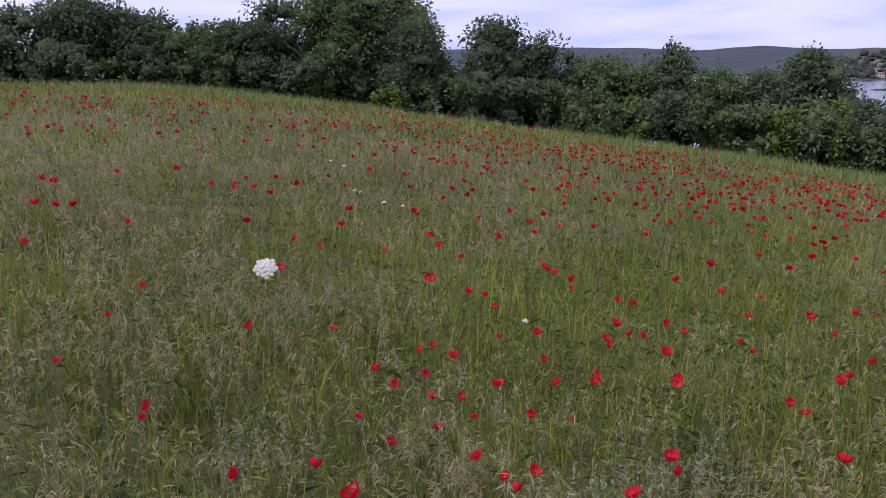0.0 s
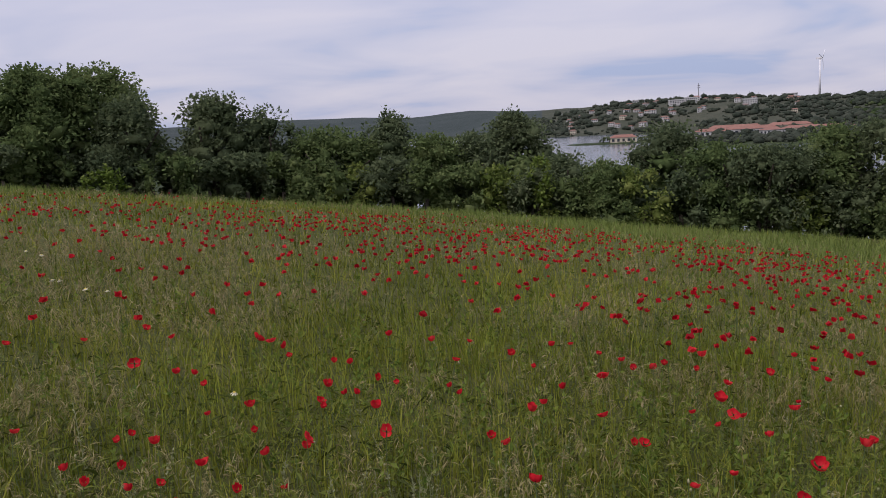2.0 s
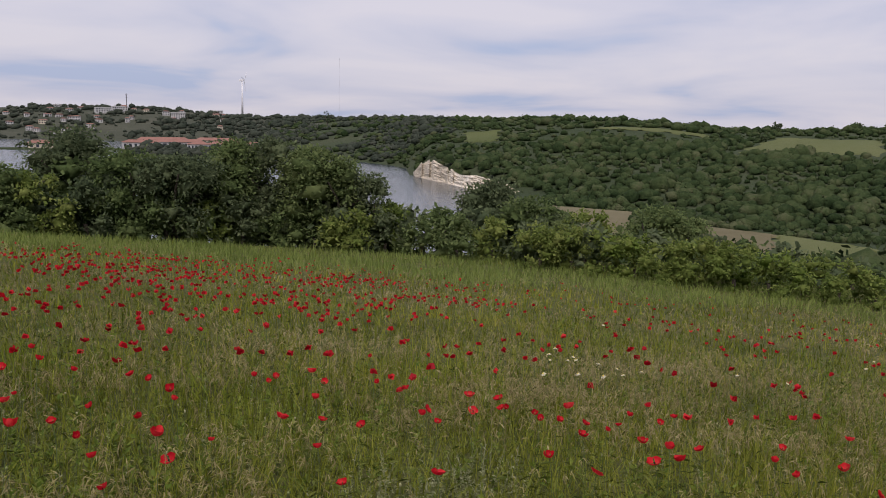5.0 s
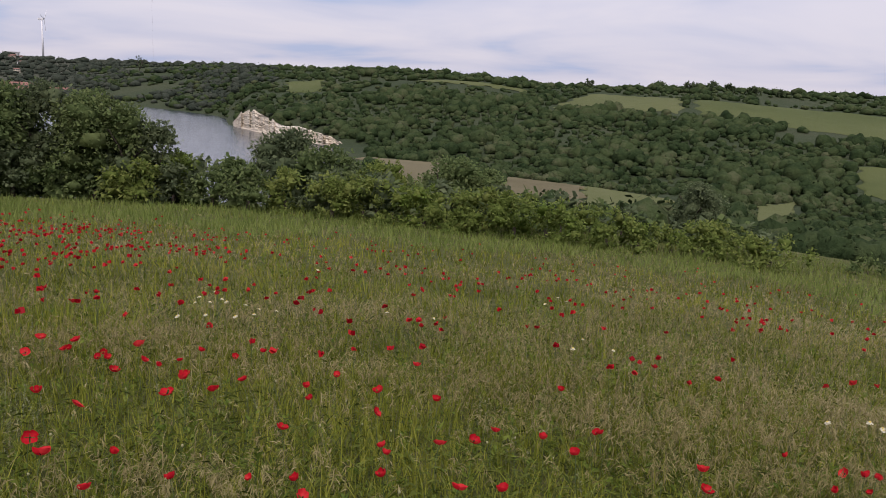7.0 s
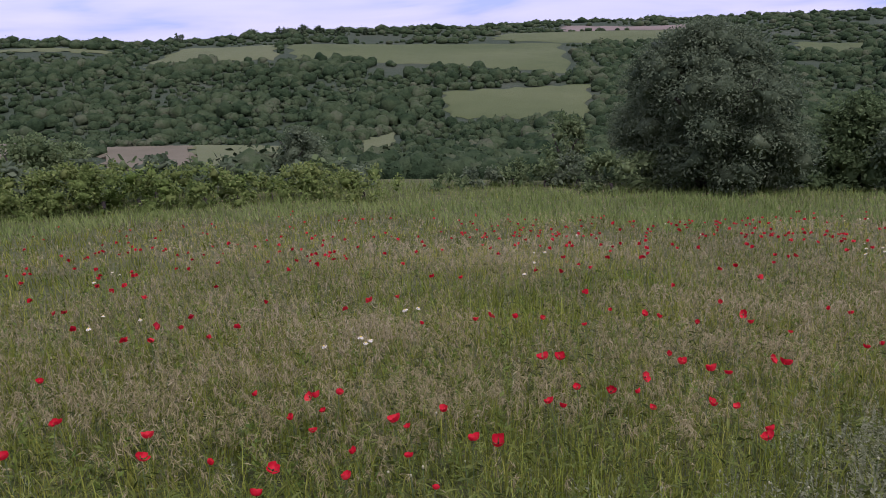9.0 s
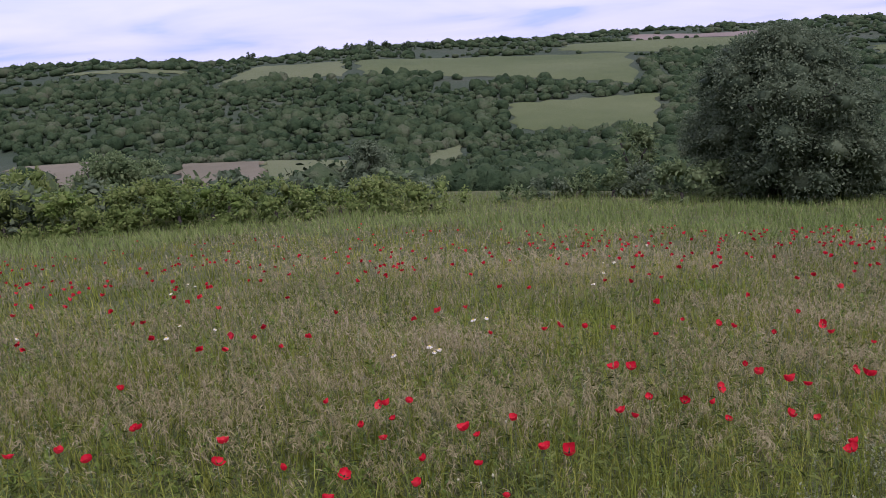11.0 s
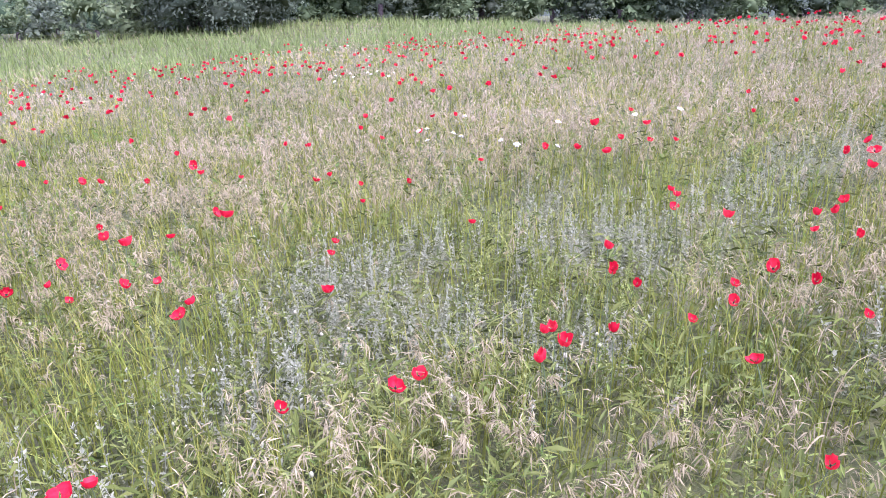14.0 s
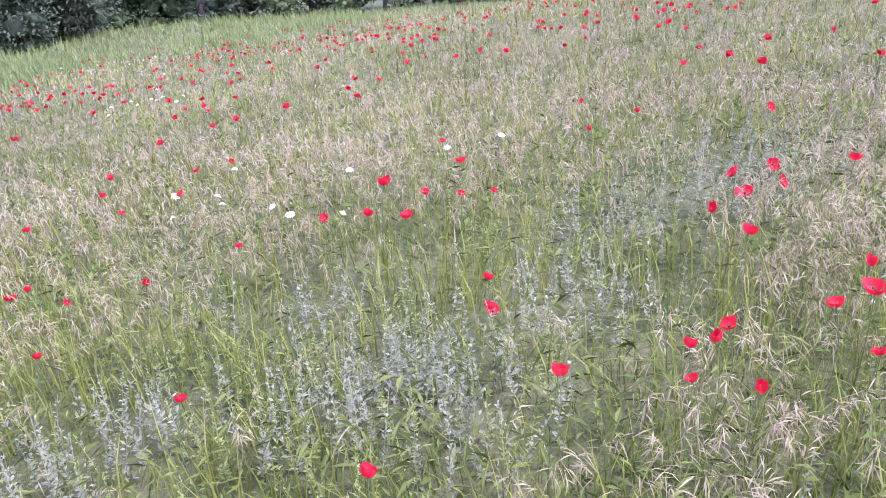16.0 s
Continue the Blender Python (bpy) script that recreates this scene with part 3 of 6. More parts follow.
def crown_mesh(name, w, d, h, low, clumps, leaf, cover, mat, spiky=0.0, narrow=0.0, bulk=1.0):
    """A crown of leaf clumps over an ellipsoid w x d x h whose foliage begins at the height low."""
    t = RNG.uniform(0, 1, clumps)
    zz = low + (h - low) * (0.08 + 0.84 * t)
    body = np.sqrt(np.clip(1 - (2 * t - 0.85) ** 2 / 1.35, 0.05, 1)) * (1 - narrow * t)
    if low < 0.05:
        zz = h * (0.03 + 0.87 * t)
        body = np.sqrt(np.clip(1 - t**2.4, 0.05, 1))
    a = RNG.uniform(0, 2 * np.pi, clumps)
    rr = np.sqrt(RNG.uniform(0.15, 1, clumps)) * body
    c = np.stack([np.cos(a) * rr * w * 0.42, np.sin(a) * rr * d * 0.42, zz], -1)
    size = RNG.uniform(0.055, 0.215, clumps) * min(w, h * 1.2, 4.5) * bulk
    c[:, 2] = np.minimum(c[:, 2], h - size * 1.05)
    sizes = np.stack([size, size, size * 0.8], -1)
    cv, cf = lumps(ICO1, c, sizes * 0.60, 0.45)
    cf4 = np.concatenate([cf, cf[:, 2:3]], 1)
    per = np.maximum((4 * np.pi * size**2 * 0.62 * cover / (leaf * leaf * 0.5)).astype(int), 8)
    who = np.repeat(np.arange(clumps), per)
    n = len(who)
    v = RNG.normal(0, 1, (n, 3))
    v[:, 2] += 0.25
    v /= np.linalg.norm(v, axis=1, keepdims=True)
    p = c[who] + v * sizes[who] * RNG.uniform(0.66, 1.22 + spiky, n)[:, None]
    p[:, 2] = np.maximum(p[:, 2], 0.03)
    way = v * 0.8 + RNG.normal(0, 0.6, (n, 3))
    way /= np.linalg.norm(way, axis=1, keepdims=True)
    ln = leaf * RNG.uniform(0.7, 1.45, n)
    lv, lf = leaves(p, way, ln, ln * RNG.uniform(0.6, 0.95, n), 2, 0.15, True)
    extra = []
    if spiky:
        m = int(clumps * 2)
        w2 = RNG.integers(0, clumps, m)
        up = RNG.normal(0, 0.35, (m, 3)) + [0, 0, 1]
        up /= np.linalg.norm(up, axis=1, keepdims=True)
        ln2 = RNG.uniform(0.4, 1.0, m) * spiky * 2.2
        for s in np.linspace(0.2, 1.0, 6):
            at = c[w2] + up * (sizes[w2] * 0.75 + ln2[:, None] * s) + RNG.normal(0, leaf * 0.5, (m, 3))
            way2 = up + RNG.normal(0, 0.8, (m, 3))
            way2 /= np.linalg.norm(way2, axis=1, keepdims=True)
            extra.append(leaves(at, way2, np.full(m, leaf * 1.0), np.full(m, leaf * 0.8), 2, 0.1, True))
    tri = lf
    verts, faces = join([(lv, tri)] + extra)
    me = bpy.data.meshes.new(name)
    allv = np.concatenate([verts, cv])
    quad_n, tri_n = len(faces), len(cf)
    loops = np.concatenate([faces.ravel(), (cf + len(verts)).ravel()]).astype(np.int32)
    starts = np.concatenate([np.arange(quad_n) * 4, quad_n * 4 + np.arange(tri_n) * 3]).astype(np.int32)
    me.vertices.add(len(allv))
    me.vertices.foreach_set("co", allv.astype(np.float32).ravel())
    me.loops.add(len(loops))
    me.loops.foreach_set("vertex_index", loops)
    me.polygons.add(quad_n + tri_n)
    me.polygons.foreach_set("loop_start", starts)
    me.update(calc_edges=True)
    me.materials.append(mat)
    return me


def tree(name, az, r, top_el, w, mat, label, category, group="", low=0.12, leaf=0.135, cover=0.41, clumps=0, spiky=0.12, narrow=0.3, depth=0.6, seen_from=HEAD, bulk=1.0):
    """A tree or shrub whose top stands at the elevation top_el (degrees, seen from the head of the meadow)."""
    x, y = polar(az, r, seen_from)
    z = float(land(x, y))
    h = seen_from[2] + r * math.tan(radians(top_el)) - z
    ob = thing(name, x, y, z, RNG.uniform(0, 360))
    tagged(ob, label, category, group)
    fork = Vector((0, 0, h * 0.22))
    bm = bmesh.new()
    limb_tube(bm, (0, 0, -0.1), fork, 0.035 * h + 0.03, 0.028 * h + 0.02)
    part("trunk", bm, M_BARK, ob, smooth=True)
    for i in range(4 if w > 4 else 3) if low >= 0.02 else ():
        a = math.tau * (i + random.random() * 0.6) / 4
        tip = Vector((math.cos(a) * w * 0.27, math.sin(a) * w * 0.27, h * random.uniform(0.55, 0.8)))
        bm = bmesh.new()
        limb_tube(bm, fork - Vector((0, 0, 0.03)), tip, 0.022 * h + 0.012, 0.008 * h + 0.004, 6)
        part("limb", bm, M_BARK, ob, smooth=True)
    part_mesh("crown", crown_mesh("crown", w, w * depth, h, low * h, clumps or max(16, int(w * h * (2.2 if low < 0.02 else 1.7))), leaf, cover, mat, spiky, narrow, bulk), ob)
    return ob


DARK, MIDG, LIGHT, LIME = M_LEAF_DARK, M_LEAF_MID, M_LEAF_LIGHT, M_LEAF_LIME
# bearing, radius, elevation of the top, width, leaf
NORTH_TREES = [
    (-31, 43, 3.3, 7.0, DARK), (-26.5, 44, 3.3, 6.0, DARK), (-22.3, 43.5, 3.9, 5.0, DARK), (-19.0, 44, 3.1, 4.6, DARK), (-15.6, 43, 2.4, 4.6, MIDG),
    (-12.8, 44, 2.6, 4.4, DARK), (-10.6, 45, 4.2, 3.6, DARK), (-7.0, 44, 4.6, 6.4, MIDG), (-6.2, 47.5, 3.7, 6.0, DARK), (-3.4, 45, 4.8, 6.6, MIDG), (-1.7, 43, 2.7, 3.6, DARK),
    (3.5, 44, 2.75, 3.4, DARK), (6.3, 44, 1.8, 3.0, DARK), (8.8, 45, 0.95, 1.5, DARK), (11.2, 44, 0.1, 5.0, MIDG), (15.0, 45, 0.8, 3.2, DARK), (18.0, 44, -0.8, 4.2, MIDG),
    (20.7, 45, -0.9, 3.6, DARK), (23.5, 47, 0.35, 3.7, DARK), (26.8, 44, -2.6, 4.2, DARK), (29.8, 43, -3.2, 4.2, MIDG), (33.6, 47, -0.85, 3.8, DARK), (36.6, 44, -2.2, 4.4, MIDG),
]
EAST_TREES = [
    (39.6, 43, -2.5, 4.4, DARK), (43.4, 45, -1.1, 4.2, MIDG), (45.8, 45, -1.2, 3.8, DARK), (48.2, 44, -1.75, 3.4, MIDG), (50.2, 44, -2.4, 3.0, MIDG), (52.0, 44, -3.4, 2.4, DARK),
    (53.4, 44, -5.5, 3.0, LIGHT), (56.8, 44, -5.8, 3.0, MIDG), (60.2, 48, -3.7, 3.6, DARK), (63.4, 45, -4.8, 3.6, MIDG), (66.8, 44, -5.6, 3.4, LIGHT), (71.4, 48, -5.2, 4.2, MIDG),
]
for az, r, el, w, mat in NORTH_TREES:
    tree("tree" if el > 0 else "shrub", az, r, el, w * 1.55, mat, "dark leafy tree in the field boundary" if el > 0 else "dense green shrub in the field boundary", "tree" if el > 0 else "shrub", "trees along the meadow edge", low=0.1, spiky=0.26)
for az, r, el, w, mat in EAST_TREES:
    tree("shrub", az, r, el, w * 1.5, mat, "dense rounded green shrub in the field boundary", "shrub", "shrubs along the meadow edge", low=0.02, narrow=0.2)

# lower bushes in front, which close the foot of the boundary
for i, az in enumerate(np.arange(-33, 64, 2.4)):
    top_el = np.interp(az, [-33, -20, 0, 12, 20, 35, 48, 60], [0.9, 0.6, -0.6, -2.2, -3.1, -4.3, -5.6, -6.6]) + RNG.normal(0, 0.35)
    tree("bush", az, np.interp(az, [-33, 0, 20, 45, 63], [41, 41, 41.6, 43, 41]) + RNG.normal(0, 0.4), top_el, 3.4 + RNG.uniform(-0.4, 0.8), (DARK, MIDG, MIDG, LIGHT)[i % 4] if az > 5 else (DARK, DARK, MIDG)[i % 3], "low green bush at the meadow edge", "bush", "bushes along the meadow edge", low=0.0, narrow=0.1, depth=0.7, spiky=0.06)
    tree("bush", az + 1.2, 44.6 + RNG.normal(0, 0.5), top_el + 0.7, 4.0 + RNG.uniform(-0.4, 0.8), (DARK, MIDG)[i % 2], "dense green bush inside the hedge", "bush", "bushes along the meadow edge", low=0.0, narrow=0.0, depth=0.7, spiky=0.0, cover=0.2, leaf=0.26)
for az, r, el, w in [(-3.2, 39.2, -1.6, 2.6), (25.0, 41.5, -2.4, 2.2)]:
    tree("bush", az, r, el, w, LIME, "bright yellow-green young bush at the meadow edge", "bush", "bushes along the meadow edge", low=0.0, narrow=0.2, spiky=0.05)
for i, az in enumerate(np.arange(60, 91.5, 2.1)):
    top_el = np.interp(az, [60, 65, 70, 76, 81, 87, 91], [-6.3, -6.8, -7.2, -7.4, -8.2, -8.2, -8.9]) + RNG.normal(0, 0.12)
    tree("bramble", az, np.interp(az, [60, 66, 72, 91], [38.5, 36.8, 35.6, 35.2]) + RNG.normal(0, 0.3), top_el, 4.0 + RNG.uniform(-0.3, 0.6), (LIGHT, LIGHT, LIGHT, LIME)[i % 4], "yellow-green bramble thicket along the meadow edge", "bramble", "brambles along the meadow edge", low=0.0, narrow=0.0, depth=0.8, spiky=0.08, leaf=0.105, seen_from=BEND)
    if az < 88:
        tree("bush", az + 1.0, 39.0 + RNG.normal(0, 0.4), top_el + 0.4, 3.6, (MIDG, DARK)[i % 2], "dense green bush inside the hedge", "bush", "bushes along the meadow edge", low=0.0, narrow=0.0, depth=0.8, spiky=0.0, cover=0.2, leaf=0.26, seen_from=BEND)
for i, az in enumerate(np.arange(93.5, 152, 2.2)):
    top_el = np.interp(az, [93, 97, 101, 106, 116, 120, 133, 140], [-9.3, -8.7, -8.0, -8.3, -7.4, -6.2, -6.0, -5.8]) + RNG.normal(0, 0.2)
    tree("bush", az, np.interp(az, [93, 101, 112, 121, 150], [37, 38.5, 36.5, 39.5, 40]) + RNG.normal(0, 0.6), top_el, 3.2 + RNG.uniform(-0.4, 0.6), (MIDG, DARK, MIDG)[i % 3], "low green bush at the meadow edge", "bush", "bushes along the meadow edge", low=0.0, narrow=0.1, depth=0.7, spiky=0.06, seen_from=STAND)
for az, r, el, w, mat in [(83.6, 62, -5.6, 5.6, DARK), (68.6, 50, -5.6, 4.6, MIDG), (101.5, 44, -5.6, 3.6, MIDG), (119.5, 41, -4.6, 5.4, MIDG), (124, 42, -4.4, 5.8, MIDG), (129, 43, -3.6, 5.0, DARK), (134, 43, -3.9, 5.0, DARK), (139, 44, -3.4, 5.0, MIDG), (145, 44, -3.6, 5.4, MIDG), (151, 44, -3.4, 5.0, DARK)]:
    tree("shrub", az, r, el, w, mat, "rounded green shrub beyond the meadow edge", "shrub", "shrubs along the meadow edge", low=0.03, seen_from=STAND)
tree("oak", 110.4, 39.0, 0.1, 14.6, DARK, "large dense dark green tree at the meadow edge", "tree", low=0.03, clumps=330, narrow=0.25, spiky=0.14, depth=0.6, leaf=0.092, cover=0.46, bulk=0.95, seen_from=STAND)

# lone trees on the far skyline
for az, r, el, w in [(47.6, 900, 0.75, 16), (76.6, 505, 0.5, 7), (83.0, 520, 0.62, 10), (84.3, 520, 0.8, 9), (85.4, 520, 0.6, 10), (81.2, 515, 0.55, 9), (86.9, 525, 0.5, 11), (88.5, 530, 0.35, 9), (75.8, 430, -0.3, 5)]:
    tree("far_tree", az, r, el, w, DARK, "rounded dark tree on the far skyline", "tree", "trees on the far skyline", leaf=0.9, low=0.05, clumps=14, spiky=0.3, narrow=0.1, seen_from=STAND)


# ------------------------------------------------------------------ village, lake buildings, turbine, masts
def box(bm, x0, x1, y0, y1, z0, z1):
    v = [bm.verts.new(p) for p in ((x0, y0, z0), (x1, y0, z0), (x1, y1, z0), (x0, y1, z0), (x0, y0, z1), (x1, y0, z1), (x1, y1, z1), (x0, y1, z1))]
    for f in ((3, 2, 1, 0), (4, 5, 6, 7), (0, 1, 5, 4), (1, 2, 6, 5), (2, 3, 7, 6), (3, 0, 4, 7)):
        bm.faces.new([v[i] for i in f])


def house(name, az, r, w, d, h, roof_h, wall_mat, label, group, floors=2, bays=3, turn=0.0, flat=False):
    x, y = polar(az, r)
    z = float(land(x, y))
    ob = thing(name, x, y, max(z, LAKE + 0.4), -az + turn)
    tagged(ob, label, "building", group)
    bm = bmesh.new()
    box(bm, -w / 2, w / 2, -d / 2, d / 2, -3.0, h)
    part("wall", bm, wall_mat, ob)
    bm = bmesh.new()
    o = 0.5
    if flat:
        box(bm, -w / 2 - o, w / 2 + o, -d / 2 - o, d / 2 + o, h, h + roof_h)
    else:
        e = [bm.verts.new(p) for p in ((-w / 2 - o, -d / 2 - o, h), (w / 2 + o, -d / 2 - o, h), (w / 2 + o, d / 2 + o, h), (-w / 2 - o, d / 2 + o, h), (-w / 2 + d * 0.3, 0, h + roof_h), (w / 2 - d * 0.3, 0, h + roof_h))]
        for f in ((0, 1, 5, 4), (1, 2, 5), (2, 3, 4, 5), (3, 0, 4), (3, 2, 1, 0)):
            bm.faces.new([e[i] for i in f])
    part("roof", bm, M_PLASTER if flat else M_ROOF, ob, "flat plastered roof" if flat else "red clay roof")
    step, storey = w / bays, h / floors
    for i in range(bays):
        for j in range(floors):
            bm = bmesh.new()
            cx, cz = -w / 2 + step * (i + 0.5), storey * (j + 0.5)
            box(bm, cx - step * 0.24, cx + step * 0.24, -d / 2 - 0.06, -d / 2 + 0.1, cz - storey * 0.26, cz + storey * 0.26)
            part("window", bm, M_PANE, ob)
    return ob


random.seed(4)
for i in range(40):
    az = random.uniform(26.5, 41.5)
    r = 990 + 340 * random.random()
    w = random.uniform(5, 9)
    house("house", az, r, w, w * 0.7, random.choice((3.6, 4.4, 5.2)), 0.9, random.choice((M_PLASTER, M_PLASTER, M_CREAM)), "small village house with a clay roof on the far hill", "houses of the far village", 2, 3, random.uniform(-25, 25))
for az, r, w, h in [(33.8, 1230, 19, 6), (34.7, 1250, 16, 7), (38.3, 1150, 17, 7), (31.0, 1380, 20, 5), (40.6, 1400, 22, 5)]:
    house("apartment_block", az, r, w, 14, h, 1.2, M_PLASTER, "pale flat-roofed apartment block on the far hill", "blocks of the far village", 3, 6, random.uniform(-10, 10), True)
for az, r, w, h, rh, mat in [(36.0, 690, 26, 6.0, 3.4, M_PLASTER), (38.4, 700, 38, 6.5, 4.0, M_PLASTER), (39.6, 660, 17, 6.0, 2.2, M_PLASTER), (41.4, 720, 30, 4.5, 3.0, M_CREAM), (37.4, 760, 44, 6.0, 4.5, M_CREAM), (43.2, 740, 26, 4.0, 2.6, M_CREAM), (40.6, 800, 36, 5.5, 4.0, M_CREAM)]:
    house("lakeside_hall", az, r, w, 15, h * 0.68, rh * 0.6, mat, "white lakeside building with a broad red roof", "buildings on the lake shore", 1, 7, random.uniform(-8, 8))
house("lake_house", 30.4, 690, 20, 10, 4.2, 2.2, M_CREAM, "cream house with a red roof on a lake spit", "buildings on the lake shore", 1, 5, 4)
spit = bmesh.new()
sx, sy = polar(31.4, 694)
bmesh.ops.create_cone(spit, cap_ends=True, segments=28, radius1=40, radius2=36, depth=1.6, matrix=Matrix.Translation((sx, sy, LAKE)) @ Matrix.Rotation(radians(-31), 4, "Z") @ Matrix.Diagonal((1.5, 0.45, 1, 1)))
spit_mesh = bpy.data.meshes.new("spit")
spit.to_mesh(spit_mesh)
spit.free()
spit_mesh.materials.append(M_HILL)
tagged(new("spit", spit_mesh), "low green spit of land in the lake", "ground", kind="structure")
for az, r, w in [(29.1, 688, 7), (29.5, 692, 8), (31.5, 690, 9), (32.1, 694, 10), (32.8, 697, 12), (33.4, 698, 12)]:
    x, y = polar(az, r)
    t = thing("lake_tree", x, y, LAKE + 0.6)
    tagged(t, "small dark tree on the lake spit", "tree", "trees on the lake spit")
    part_mesh("crown", crown_mesh("crown", w, w, w * 0.75, 0.2, 10, 1.0, 0.9, DARK), t)
    bm = bmesh.new()
    limb_tube(bm, (0, 0, -0.4), (0, 0, w * 0.4), 0.4, 0.2)
    part("trunk", bm, M_BARK, t)


def tower(bm, h, r0, r1, sides=14):
    bmesh.ops.create_cone(bm, cap_ends=True, segments=sides, radius1=r0, radius2=r1, depth=h, matrix=Matrix.Translation((0, 0, h / 2)))


tx, ty = polar(42.3, 1503)
tz = float(land(tx, ty))
turbine = tagged(thing("wind_turbine", tx, ty, tz, 32), "white three-bladed wind turbine on the far ridge", "wind turbine")
hub = 67.5 - tz
bm = bmesh.new()
tower(bm, hub, 1.9, 1.0)
part("tower", bm, M_STEEL, turbine, smooth=True)
bm = bmesh.new()
box(bm, -1.6, 1.6, -3.2, 5.5, hub - 1.4, hub + 1.8)
bmesh.ops.bevel(bm, geom=list(bm.edges), offset=0.5, segments=2, affect="EDGES")
part("nacelle", bm, M_STEEL, turbine)
for k in range(3):
    a = radians(165 + 120 * k)
    bm = bmesh.new()
    rings = []
    for s in np.linspace(0, 1, 8):
        chord = 0.8 + 1.5 * math.sin(math.pi * min(1, s * 1.4 + 0.12)) * (1 - 0.55 * s)
        c = Vector((math.sin(a), 0, math.cos(a))) * (0.8 + s * 18.5) + Vector((0, -4.0, hub + 0.2))
        side = Vector((math.cos(a), 0, -math.sin(a)))
        rings.append([bm.verts.new(c + side * (chord * 0.5 * math.cos(q)) + Vector((0, 0.28 * math.sin(q), 0))) for q in np.linspace(0, math.tau, 8, endpoint=False)])
    for r0, r1 in zip(rings, rings[1:]):
        for q in range(8):
            bm.faces.new((r0[q], r0[(q + 1) % 8], r1[(q + 1) % 8], r1[q]))
    part("blade", bm, M_STEEL, turbine)


def mast(name, az, r, h, rad, label, platforms=()):
    x, y = polar(az, r)
    ob = tagged(thing(name, x, y, float(land(x, y))), label, "mast")
    bm = bmesh.new()
    tower(bm, h, rad, rad * 0.45, 8)
    part("pole", bm, M_MAST, ob)
    for z in platforms:
        bm = bmesh.new()
        bmesh.ops.create_cone(bm, cap_ends=True, segments=10, radius1=rad * 2.6, radius2=rad * 2.6, depth=h * 0.03, matrix=Matrix.Translation((0, 0, z * h)))
        part("antenna", bm, M_MAST, ob)
    return ob


mast("hill_mast", 35.2, 1478, 24, 0.8, "slim grey antenna mast on the village hill", (0.7, 0.85))
mast("tall_mast", 48.6, 1250, 88, 0.06, "very tall thin guyed radio mast", (0.97,))

# ------------------------------------------------------------------ the meadow's plants
A_POS, B_POS, C_POS, D_POS = np.array([0.0, 0.0]), np.array([1.0, -1.0]), np.array([2.1, -3.0]), np.array([3.2, -4.9])
WALKED = np.array([[0, 0], [0.4, -0.3], [1.0, -0.6], [1.8, -2.0], [2.1, -3.1], [2.5, -3.8], [3.3, -5.1]])


def bearing(p, origin):
    return np.degrees(np.arctan2(p[:, 0] - origin[0], p[:, 1] - origin[1]))


def distance_to_walk(p):
    best = np.full(len(p), 1e9)
    for a, b in zip(WALKED, WALKED[1:]):
        t = np.clip(((p - a) @ (b - a)) / ((b - a) @ (b - a)), 0, 1)
        best = np.minimum(best, np.linalg.norm(p - a - t[:, None] * (b - a), axis=1))
    return best


def in_meadow_view(p):
    a, b, c, d = bearing(p, A_POS), bearing(p, B_POS), bearing(p, C_POS), bearing(p, D_POS)
    return ((a > -33) & (a < 88)) | ((b > 5) & (b < 130)) | ((c > 55) & (c < 140)) | ((d > 95) & (d < 172))


def spots(count, near, far, power=1.0):
    """Places in the meadow, thinning out with the distance from the path."""
    got = np.zeros((0, 2))
    while len(got) < count:
        u = RNG.uniform(0, 1, count * 2)
        d = near * (far / near) ** u if power == 0 else (near**power + u * (far**power - near**power)) ** (1 / power)
        a = RNG.uniform(-35, 175, count * 2)
        o = WALKED[RNG.integers(0, len(WALKED), count * 2)]
        p = o + np.stack([d * np.sin(np.radians(a)), d * np.cos(np.radians(a))], -1)
        dw = distance_to_walk(p)
        keep = (in_meadow_view(p) | (dw < 1.6)) & ((dw > near * 0.8) | (near < 2)) & (dw < far) & (np.hypot(p[:, 0], p[:, 1]) < 41.5)
        got = np.concatenate([got, p[keep]])
    return got[:count]


def on_ground(p):
    return np.concatenate([p, (tops(p[:, 0], p[:, 1]) - SWARD)[:, None]], 1)


def patch(p, scale, seed):
    """Soft patches between 0 and 1."""
    x, y = p[:, 0] * scale + seed * 3.1, p[:, 1] * scale - seed * 1.7
    v = np.sin(x + 1.3 * np.sin(y * 0.7)) + np.cos(y * 1.2 + 0.9 * np.sin(x * 0.8)) + 0.6 * np.sin(x * 2.3 + y * 1.9 + seed)
    return np.clip(0.5 + v / 4.5, 0, 1)


def lush(p):
    """1 in the tall green strip before the hedge, 0 in the meadow proper."""
    r, az = np.hypot(p[:, 0], p[:, 1]), np.degrees(np.arctan2(p[:, 0], p[:, 1]))
    start = np.interp(az, [-35, -10, 5, 20, 35, 45, 60, 75, 90, 105, 115, 130, 150], [33, 32, 33, 31, 26, 26, 27, 29, 30, 25, 24, 29, 33])
    return np.clip((r - start + 1.5 * np.sin(az * 0.45) + 1.0) / 2.5, 0, 1)


